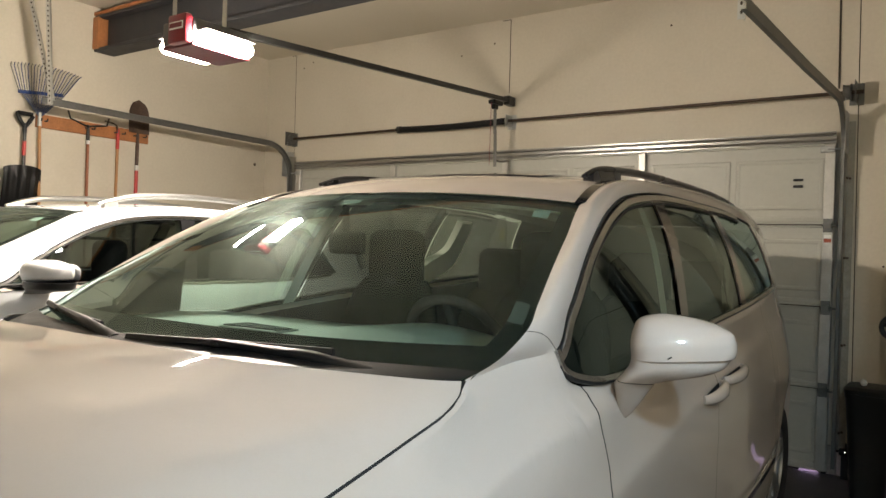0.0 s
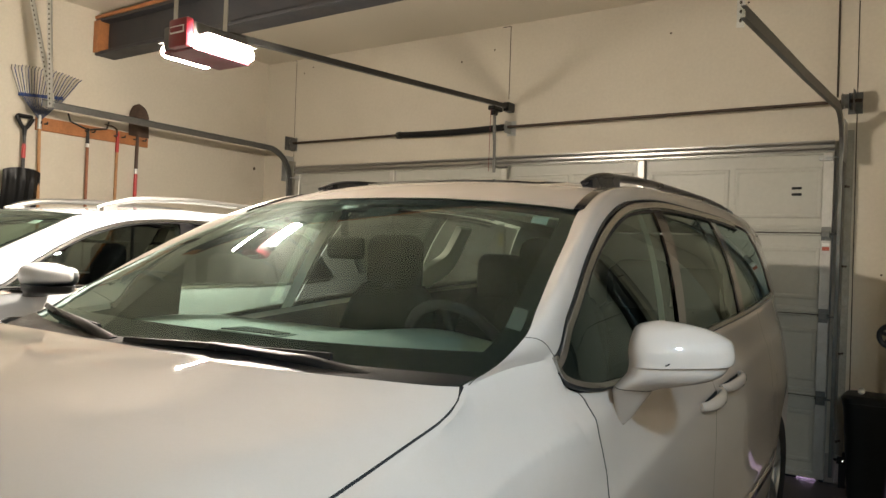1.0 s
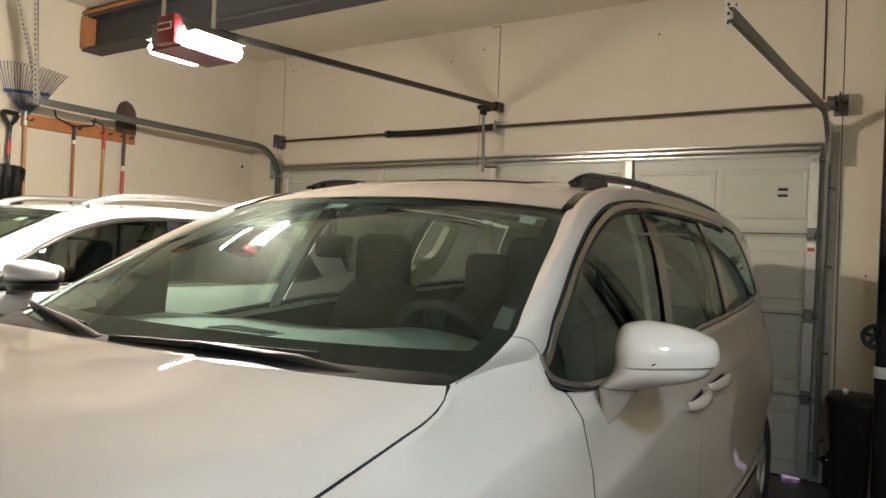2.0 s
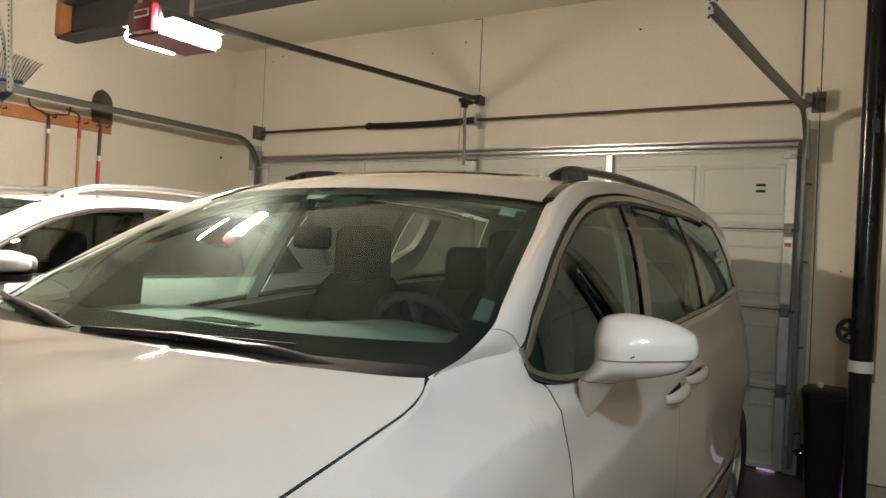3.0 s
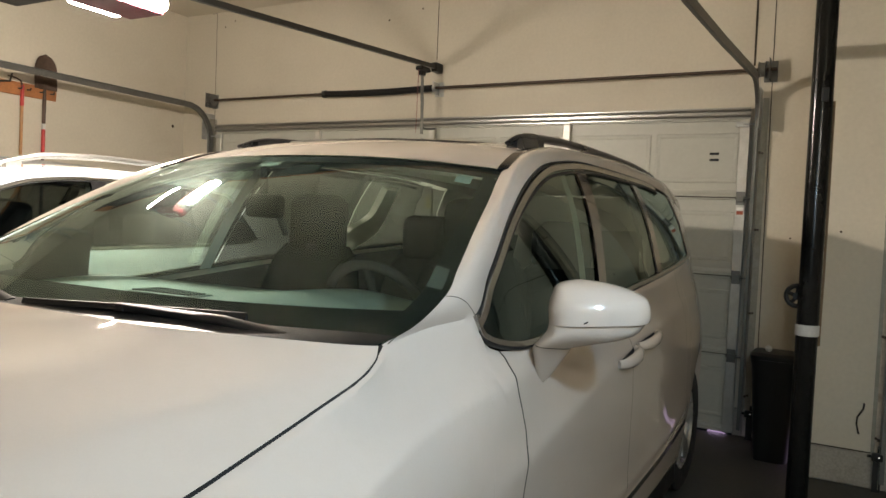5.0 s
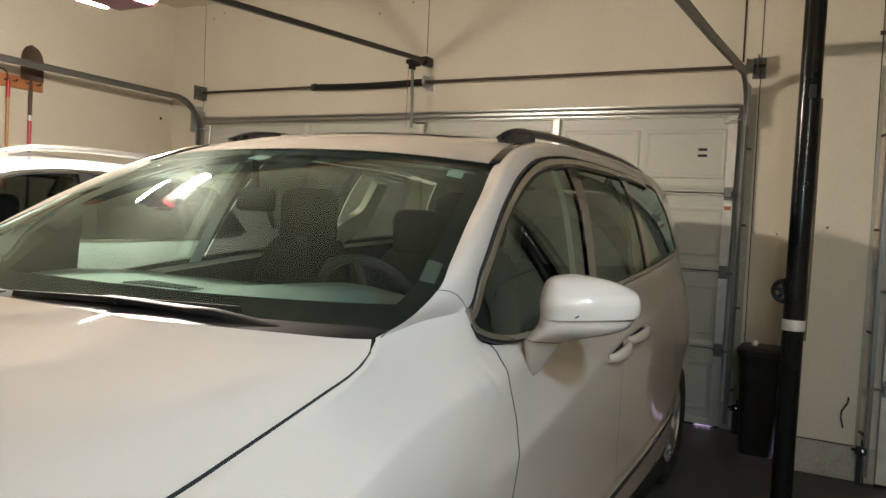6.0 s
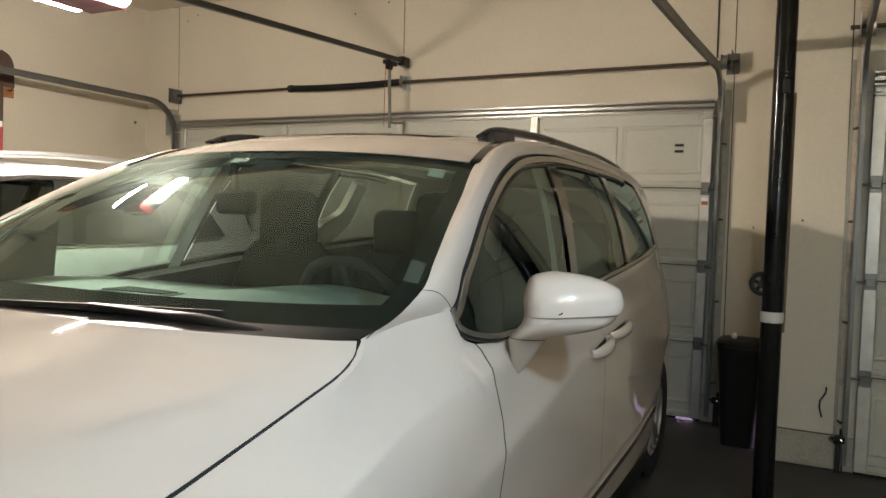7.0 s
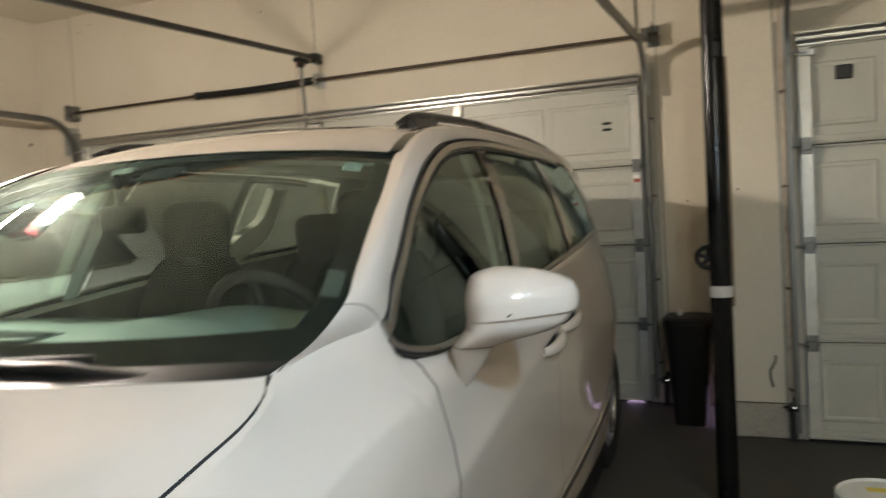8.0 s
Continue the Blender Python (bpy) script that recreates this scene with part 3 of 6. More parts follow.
M_ALLOY = mat("alloy_wheel", (0.50, 0.50, 0.49), 0.3, 0.9, vary=0.1)
M_DASH = mat("grey_dashboard", (0.21, 0.225, 0.22), 0.65, spec=0.2, vary=0.08, bump=0.2, bump_scale=400)
M_SEAT = mat("charcoal_seat_cloth", (0.008, 0.008, 0.0078), 0.9, spec=0.0, vary=0.1, scale=4, fine=30)
M_CREAM = mat("cream_trim", (0.74, 0.70, 0.58), 0.6, vary=0.05)
M_DARKIN = mat("dark_interior", (0.02, 0.02, 0.02), 0.7, vary=0.15, spec=0.2)
M_RAILD = mat("dark_roof_rail", (0.022, 0.022, 0.024), 0.28, 0.2, vary=0.15)
M_GAP = mat("panel_gap", (0.006, 0.006, 0.006), 0.9)
M_STICK = mat("inspection_sticker", (0.32, 0.36, 0.33), 0.5, vary=0.1)


def crv(pts):
    """Smooth curve through (x, y) pairs, with limited slopes."""
    xs = [p[0] for p in pts]
    ys = [p[1] for p in pts]
    n = len(pts)
    d = [(ys[i + 1] - ys[i]) / (xs[i + 1] - xs[i]) for i in range(n - 1)]
    m = [d[0]] + [0 if d[i - 1] * d[i] <= 0 else 2 * d[i - 1] * d[i] / (d[i - 1] + d[i]) for i in range(1, n - 1)] + [d[-1]]

    def f(x):
        if x <= xs[0]:
            return ys[0] + 0 * (x - xs[0])
        if x >= xs[-1]:
            return ys[-1]
        i = 0
        while xs[i + 1] < x:
            i += 1
        h = xs[i + 1] - xs[i]
        t = (x - xs[i]) / h
        return ((1 + 2 * t) * (1 - t) ** 2 * ys[i] + t * (1 - t) ** 2 * h * m[i] + t * t * (3 - 2 * t) * ys[i + 1] + t * t * (t - 1) * h * m[i + 1])
    return f


def grid(bm, f, nu, nv, keep=None):
    """A sheet of quads; f(i/nu, j/nv) gives (side, along, up)."""
    vs = [[bm.verts.new(f(i / nu, j / nv)) for j in range(nv + 1)] for i in range(nu + 1)]
    for i in range(nu):
        for j in range(nv):
            q = (vs[i][j], vs[i + 1][j], vs[i + 1][j + 1], vs[i][j + 1])
            if len({tuple(round(c, 5) for c in v.co) for v in q}) >= 3:
                bm.faces.new(q)
    return vs


def sheet(name, f, nu, nv, material, parent, label="", thick=0.0, sides=(1,), smooth=True):
    """A smooth sheet, mirrored to the sides asked for; thick grows inwards."""
    made = []
    for sg in sides:
        bm = bmesh.new()
        grid(bm, lambda a, b: (lambda p: (p[0] * sg, p[1], p[2]))(f(a, b)), nu, nv)
        bmesh.ops.remove_doubles(bm, verts=bm.verts, dist=0.0004)
        if thick:
            bmesh.ops.recalc_face_normals(bm, faces=bm.faces)
            ret = bmesh.ops.solidify(bm, geom=bm.faces[:], thickness=thick)
        made.append(part(name, bm, material, parent, label, smooth=50 if smooth else False))
    return made


class Shape:
    """The curves of one car. u runs from the nose to the tail, v to its left, w up."""

    def __init__(s, d):
        s.d = d
        s.sec, s.lo, s.up = crv(d["sec"]), crv(d["low"]), crv(d["upp"])
        s.hs, s.he, s.hc, s.ur, s.uf = crv(d["hood_side"]), crv(d["hood_edge"]), crv(d["hood_mid"]), crv(d["hood_rear"]), crv(d["hood_front"])
        s.hp = crv(d["hood_fold"]) if "hood_fold" in d else None
        s.top = crv(d["panel_top"])
        k = range(len(d["S"]))
        s.S = [crv([(i, d["S"][i][c]) for i in k]) for c in range(3)]
        s.O = [crv([(i, d["O"][i][c]) for i in k]) for c in range(2)]
        s.otop = crv([(u, w) for u, w in d["O"]])
        s.C = [crv([(i, d["C"][i][c]) for i in range(len(d["C"]))]) for c in range(2)]
        s.roof_k0 = d["roof_k0"]
        s.cut = crv(d["front_cut"]) if "front_cut" in d else None
        s.creases = []
        for pts, height, above, below in d.get("creases", ()):
            line = crv(pts)
            line.u0, line.u1 = pts[0][0], pts[-1][0]
            s.creases.append((line, height, above, below))

    def F(s, u, w):
        t = min(1, max(0, (w - 0.85) / 0.3))
        t = t * t * (3 - 2 * t)
        v = s.sec(w) * lerp(s.lo(u), s.up(u), t)
        u1 = s.ur(s.d["hood_corner"])
        if 0.05 < u < u1 + 0.45:
            # the fender's upper edge rolls in to the hood
            top = s.top(u)
            k = min(1, max(0, (w - top + 0.28) / 0.28))
            fade = 1 if u < u1 else max(0, 1 - (u - u1) / 0.45)
            fade = fade * fade * (3 - 2 * fade)
            tt = min(1, max(0, (top - 0.85) / 0.3))
            tt = tt * tt * (3 - 2 * tt)
            main = s.hs(min(u, u1 - 0.11))
            want = main + 0.004 - s.sec(top) * lerp(s.lo(u), s.up(u), tt)
            v += (want * k * k + (s.hs(min(u, u1)) - main) * k ** 9) * fade
        for line, height, above, below in s.creases:
            wc = line(u)
            if line.u0 < u < line.u1:
                k = min(1, (u - line.u0) / 0.4, (line.u1 - u) / 0.4)
                k = k * k * (3 - 2 * k)
                v += height * k * math.exp(-abs((w - wc) / (above if w > wc else below)) ** 1.35)
        return v

    def bend(s, u, w):
        """How far the gap before the front door leaves its upright line."""
        return s.cut(w) * max(0, 1 - abs(u - s.d["cuts"][0]) / 0.1) if s.cut else 0

    def side(s, u, w, out=0.0):
        return (s.F(u, w) + out, u, w)

    def hood(s, a, b):
        """a from the nose to the windscreen, b from right to left."""
        bb = 2 * b - 1
        ur = s.ur(abs(bb) * s.d["hood_corner"])
        u = lerp(s.uf(abs(bb)), ur, a)
        v = bb * s.hs(u)
        x = abs(bb)

        def bent(u):
            """Gently domed middle, then a rounded fold down to the hood's edge."""
            he, hc = s.he(u), s.hc(u)
            hp = s.hp(u) if s.hp else lerp(he, hc, 0.35)
            xc = lerp(0.87, 0.94, min(1, max(0, (u - 0.5) / 0.5)))
            soft = lambda q: 0.014 * math.log(1 + math.exp(min(40, (q - xc) / 0.014)))
            inner = lambda q: hc - (hc - hp) * (q / xc) ** 2.2
            return inner(x) - (inner(1.0) - he) * soft(x) / soft(1.0)

        w = bent(u)
        rear = s.he(s.ur(s.d["hood_corner"])) + (s.hc(s.ur(0)) - s.he(s.ur(s.d["hood_corner"]))) * (1 - x ** 3)
        w += (rear - bent(ur)) * a ** 8
        ridge = s.d.get("ridge", 0.0)
        w += ridge * math.exp(-((x - 0.62) / 0.09) ** 2) * math.sin(math.pi * min(1, a * 0.9 + 0.05))
        return (v, u, w)

    def screen(s, a, b):
        """Windscreen: a from the foot to the top, b from right to left."""
        bb = 2 * b - 1
        k = a * s.roof_k0
        su, sv, sw = (c(k) for c in s.S)
        n = len(s.d["C"]) - 1
        cu, cw = s.C[0](a * n), s.C[1](a * n)
        x = abs(bb)
        return (bb * sv, lerp(cu, su, x ** 2.2), lerp(cw, sw, x ** 2.6))

    def roof(s, a, b):
        bb = 2 * b - 1
        n = len(s.d["S"]) - 1
        k = lerp(s.roof_k0, n, a)
        su, sv, sw = (c(k) for c in s.S)
        cu0 = s.C[0](len(s.d["C"]) - 1)
        cw0 = s.C[1](len(s.d["C"]) - 1)
        su0, sw0 = s.S[0](s.roof_k0), s.S[2](s.roof_k0)
        fade = max(0, 1 - a * 3.2)
        x = abs(bb)
        crown = lerp(s.d.get('crown', 0.03), cw0 - sw0, fade)
        return (bb * sv, su + (cu0 - su0) * (1 - x ** 2.2) * fade, sw + crown * (1 - x ** 2.4))

    def pillar(s, a, b):
        """Strip from the windscreen's edge and roof edge (b=0) to the window's frame (b=1)."""
        n = len(s.d["S"]) - 1
        k = a * n
        su, sv, sw = (c(k) for c in s.S)
        ou, ow = s.O[0](k), s.O[1](k)
        ov = s.F(ou, ow)
        p = Vector((lerp(sv, ov, b), lerp(su, ou, b), lerp(sw, ow, b)))
        bul = math.sin(math.pi * b) * s.d.get("pillar_bulge", 0.018) * min(1, k / 2.5) ** 2
        return (p.x + bul * 0.6, p.y - bul * 0.3, p.z + bul)

    def band(s, ub, ut, t, out=0.0, lo=0.010, hi=0.020):
        """A place in the window band at a share t of its height, on the line from ub (foot) to ut (top)."""
        u = lerp(ub, ut, t)
        w0, w1 = s.top(u) + lo, s.otop(u) - hi
        w = lerp(w0, max(w1, w0 + 0.001), t)
        return s.side(u, w, out)


VAN = dict(
    length=5.17, axle=(0.98, 4.21), wheel_r=0.355, arch_r=(0.405, 0.475), rocker=0.24,
    sec=[(0.18, 0.90), (0.28, 0.955), (0.45, 0.985), (0.65, 1.0), (0.82, 1.0), (0.95, 0.99), (1.05, 0.972), (1.12, 0.952), (1.2, 0.935),
         (1.3, 0.91), (1.4, 0.88), (1.5, 0.845), (1.6, 0.795), (1.66, 0.757), (1.70, 0.715), (1.74, 0.67)],
    low=[(0, 0.68), (0.1, 0.80), (0.3, 0.91), (0.6, 0.97), (1.0, 1.0), (3.0, 1.0), (3.6, 0.985), (4.1, 0.957), (4.4, 0.912), (4.7, 0.86), (5.0, 0.79), (5.17, 0.72)],
    upp=[(0, 0.66), (0.3, 0.82), (0.6, 0.895), (1.11, 0.932), (1.25, 0.962), (1.4, 0.985), (1.6, 1.0), (2.8, 1.0), (3.4, 0.985), (4.0, 0.95), (4.2, 0.932), (4.6, 0.862), (4.9, 0.80), (5.17, 0.72)],
    hood_corner=0.872,
    hood_side=[(0.05, 0.45), (0.15, 0.64), (0.3, 0.76), (0.45, 0.82), (0.63, 0.857), (0.77, 0.879), (0.91, 0.898), (1.0, 0.906), (1.06, 0.898), (1.11, 0.872)],
    hood_edge=[(0.05, 0.76), (0.15, 0.82), (0.3, 0.89), (0.45, 0.945), (0.63, 1.0), (0.77, 1.05), (0.91, 1.10), (1.0, 1.13), (1.06, 1.153), (1.11, 1.178)],
    hood_mid=[(0.05, 0.85), (0.15, 0.99), (0.3, 1.105), (0.45, 1.163), (0.6, 1.189), (0.84, 1.205), (1.2, 1.22)],
    hood_fold=[(0.05, 0.80), (0.15, 0.90), (0.3, 1.01), (0.45, 1.063), (0.6, 1.092), (0.77, 1.115), (0.9, 1.134), (1.0, 1.151), (1.11, 1.178)],
    hood_rear=[(0, 0.84), (0.44, 0.853), (0.55, 0.885), (0.64, 0.935), (0.73, 0.99), (0.80, 1.04), (0.872, 1.11)],
    hood_front=[(0, 0.05), (0.5, 0.07), (1.0, 0.15)],
    panel_top=[(0.0, 0.72), (0.05, 0.76), (0.15, 0.82), (0.3, 0.89), (0.45, 0.945), (0.63, 1.0), (0.77, 1.05), (0.91, 1.10), (1.0, 1.13), (1.06, 1.153), (1.11, 1.178),
               (1.275, 1.200), (1.428, 1.215), (1.446, 1.164), (1.464, 1.149), (1.51, 1.134), (1.625, 1.119), (1.77, 1.117), (2.2, 1.155), (2.72, 1.206), (3.3, 1.242), (3.82, 1.277), (4.3, 1.312), (4.95, 1.38), (5.17, 1.40)],
    S=[(1.11, 0.872, 1.180), (1.20, 0.893, 1.212), (1.30, 0.905, 1.268), (1.40, 0.880, 1.325), (1.555, 0.838, 1.412), (1.72, 0.794, 1.496), (1.92, 0.740, 1.597),
       (2.2, 0.70, 1.685), (2.6, 0.68, 1.725), (3.4, 0.665, 1.75), (4.3, 0.64, 1.728), (4.95, 0.58, 1.67)],
    O=[(1.11, 1.178), (1.275, 1.200), (1.434, 1.217), (1.518, 1.312), (1.634, 1.405), (1.756, 1.485), (1.966, 1.580), (2.25, 1.653), (2.75, 1.693), (3.5, 1.697), (4.3, 1.652), (4.9, 1.585)],
    C=[(0.86, 1.165), (1.08, 1.287), (1.32, 1.412), (1.56, 1.527), (1.81, 1.632)],
    front_cut=[(0.3, -0.03), (0.7, -0.012), (0.885, 0.0), (0.924, 0.004), (0.976, -0.012), (1.041, -0.035), (1.068, -0.039), (1.107, -0.042), (1.133, -0.046)],
    roof_k0=6, ridge=0.0015, crown=0.045, pillar_bulge=0.022,
    creases=[([(0.45, 0.82), (0.7, 0.90), (0.913, 0.965), (1.10, 1.008), (1.286, 1.041), (1.525, 1.068), (1.80, 1.085)], 0.028, 0.036, 0.16),
             ([(1.25, 0.80), (1.645, 0.875), (1.957, 0.925), (2.37, 0.99), (2.8, 1.04), (3.4, 1.085), (4.7, 1.15)], 0.014, 0.05, 0.12),
             ([(1.30, 0.47), (2.4, 0.50), (3.8, 0.60)], 0.012, 0.05, 0.05)],
    panes=[((1.434, 2.31), (1.434, 2.47)), ((2.385, 3.21), (2.585, 3.27)), ((3.30, 4.22), (3.37, 4.15))],
)

SUV = dict(
    length=4.62, axle=(0.88, 3.58), wheel_r=0.35, arch_r=(0.40, 0.40), rocker=0.28,
    sec=[(0.22, 0.85), (0.35, 0.90), (0.6, 0.93), (0.85, 0.93), (1.0, 0.92), (1.12, 0.90), (1.2, 0.865), (1.35, 0.79), (1.5, 0.70), (1.6, 0.63), (1.66, 0.57)],
    low=[(0, 0.66), (0.1, 0.80), (0.3, 0.92), (0.6, 0.98), (1.0, 1.0), (3.4, 1.0), (4.0, 0.98), (4.4, 0.93), (4.55, 0.86), (4.62, 0.78)],
    upp=[(0, 0.66), (0.3, 0.84), (0.6, 0.92), (1.05, 0.95), (1.6, 0.98), (2.2, 1.0), (3.0, 1.0), (3.6, 0.97), (4.1, 0.92), (4.45, 0.85), (4.62, 0.77)],
    hood_corner=0.80,
    hood_side=[(0.05, 0.45), (0.15, 0.62), (0.3, 0.73), (0.5, 0.79), (0.75, 0.825), (0.95, 0.825), (1.05, 0.80)],
    hood_edge=[(0.05, 0.80), (0.15, 0.86), (0.3, 0.93), (0.5, 0.99), (0.75, 1.05), (1.05, 1.135)],
    hood_mid=[(0.05, 0.84), (0.2, 0.96), (0.4, 1.04), (0.6, 1.09), (0.86, 1.14), (1.2, 1.16)],
    hood_rear=[(0, 0.86), (0.44, 0.88), (0.6, 0.92), (0.72, 0.98), (0.80, 1.05)],
    hood_front=[(0, 0.05), (0.5, 0.07), (1.0, 0.15)],
    panel_top=[(0.0, 0.76), (0.05, 0.80), (0.15, 0.86), (0.3, 0.93), (0.5, 0.99), (0.75, 1.05), (1.05, 1.135), (1.3, 1.155), (1.55, 1.17), (1.65, 1.19), (2.5, 1.205), (3.5, 1.22), (4.3, 1.27), (4.62, 1.29)],
    S=[(1.05, 0.80, 1.14), (1.15, 0.785, 1.15), (1.35, 0.755, 1.23), (1.55, 0.72, 1.32), (1.75, 0.68, 1.41), (1.97, 0.63, 1.51), (2.185, 0.58, 1.595),
       (2.5, 0.575, 1.635), (2.9, 0.57, 1.66), (3.4, 0.56, 1.66), (4.0, 0.54, 1.62), (4.45, 0.49, 1.55)],
    O=[(1.05, 1.14), (1.3, 1.16), (1.62, 1.205), (1.80, 1.32), (1.98, 1.42), (2.2, 1.515), (2.45, 1.578), (2.75, 1.605), (3.1, 1.61), (3.5, 1.60), (4.0, 1.57), (4.4, 1.49)],
    C=[(0.88, 1.13), (1.15, 1.255), (1.42, 1.37), (1.7, 1.485), (2.0, 1.61)],
    roof_k0=6, ridge=0.004,
    panes=[((1.61, 2.66), (1.61, 2.78)), ((2.76, 3.45), (2.88, 3.50)), ((3.53, 4.05), (3.58, 3.9))],
)


def on_screen(s, a, b, lift=0.0):
    p = Vector(s.screen(a, b))
    du = Vector(s.screen(min(1, a + 0.02), b)) - p
    dv = Vector(s.screen(a, min(1, b + 0.02))) - p
    n = du.cross(dv)
    if n.z < 0:
        n = -n
    return p + n.normalized() * lift


def wheel(car, u, v, r, sg):
    """A wheel with tyre, rim and spokes."""
    bm = bmesh.new()
    ring_lathe(bm, [(r * 0.66, -0.10), (r * 0.9, -0.112), (r * 0.985, -0.095), (r, -0.06), (r, 0.06), (r * 0.985, 0.095), (r * 0.9, 0.112), (r * 0.66, 0.10)], 40, "x", cap=False)
    for v0 in bm.verts:
        v0.co += Vector((v, u, r))
    ty = part("wheel", bm, M_RUB, car, "black tyre on a silver alloy wheel", smooth=50)
    bm = bmesh.new()
    ring_lathe(bm, [(r * 0.67, -0.09), (r * 0.60, -0.085), (r * 0.60, 0.085), (r * 0.67, 0.095), (r * 0.64, 0.10), (r * 0.58, 0.06)], 40, "x", cap=False)
    ring_lathe(bm, [(r * 0.18, 0.0), (r * 0.18, 0.075), (r * 0.12, 0.085)], 20, "x")
    for k in range(5):
        a = 2 * math.pi * k / 5 + 0.3
        for da in (-0.11, 0.11):
            p0 = Vector((0.07, math.cos(a) * r * 0.12, math.sin(a) * r * 0.12))
            p1 = Vector((0.082, math.cos(a + da) * r * 0.62, math.sin(a + da) * r * 0.62))
            tube(bm, [p0, (p0 + p1) / 2 + Vector((0.008, 0, 0)), p1], [0.024, 0.02, 0.022], 6)
    for v0 in bm.verts:
        v0.co.x *= sg
        v0.co += Vector((v, u, r))
    part("rim", bm, M_ALLOY, ty, smooth=40)
    bm = bmesh.new()
    ring_lathe(bm, [(r * 0.6, -0.03), (r * 0.6, -0.02)], 30, "x")
    for v0 in bm.verts:
        v0.co += Vector((v, u, r))
    part("brake_disc", bm, M_DARKIN, ty)


def seat(car, v, u, dark, top=1.22, name="seat", head=True, wide=0.27):
    """Car seat: cushion, backrest and headrest, softly rounded."""
    def blob(name, c, h, tilt, parent, seg=3, bev=0.06):
        bm = bmesh.new()
        box(bm, -h[0], -h[1], -h[2], h[0], h[1], h[2], min(bev, min(h) * 0.9), seg)
        for p in bm.verts:
            p.co = Matrix.Rotation(radians(tilt), 3, "X") @ p.co + Vector(c)
        return part(name, bm, dark, parent, smooth=60)
    s = blob(name, (v, u - 0.05, 0.56), (wide, 0.26, 0.10), 6, car)
    tagged(s, "charcoal cloth seat")
    hb = (top - 0.58) / 2
    bm = bmesh.new()
    prof = [(0.0, 0.86), (0.15, 1.0), (0.45, 1.0), (0.75, 0.95), (0.92, 0.82), (1.0, 0.62)]
    rings = []
    for t, k in prof:
        w = 0.58 + t * 2 * hb
        uc = u + 0.20 + t * 0.16
        hw, hd = wide * k, 0.075 * (0.6 + 0.4 * k) * (1 - 0.35 * t)
        rings.append([bm.verts.new((v + hw * math.copysign(abs(math.cos(a)) ** 0.5, math.cos(a)), uc + hd * math.copysign(abs(math.sin(a)) ** 0.7, math.sin(a)), w)) for a in [2 * math.pi * j / 20 for j in range(20)]])
    for q, r2 in zip(rings, rings[1:]):
        for j in range(20):
            bm.faces.new((q[j], q[(j + 1) % 20], r2[(j + 1) % 20], r2[j]))
    bm.faces.new(rings[0][::-1])
    bm.faces.new(rings[-1])
    part("backrest", bm, dark, s, smooth=60)
    if head:
        bm = bmesh.new()
        box(bm, v - 0.142, u + 0.305, top - 0.045, v + 0.142, u + 0.42, top + 0.22, 0.056, 4)
        part("headrest", bm, dark, s, smooth=60)
        for dx in (-0.06, 0.06):
            bm = bmesh.new()
            tube(bm, [(v + dx, u + 0.36, top - 0.04), (v + dx, u + 0.37, top + 0.05)], 0.007, 8)
            part("headrest_post", bm, M_CHROME, s)
    return s


def blade(bm, pts, wide, high):
    sweep(bm, pts, [(-wide, 0), (-wide * 0.4, high), (wide * 0.4, high), (wide, 0), (wide * 0.3, -high * 0.5), (-wide * 0.3, -high * 0.5)])


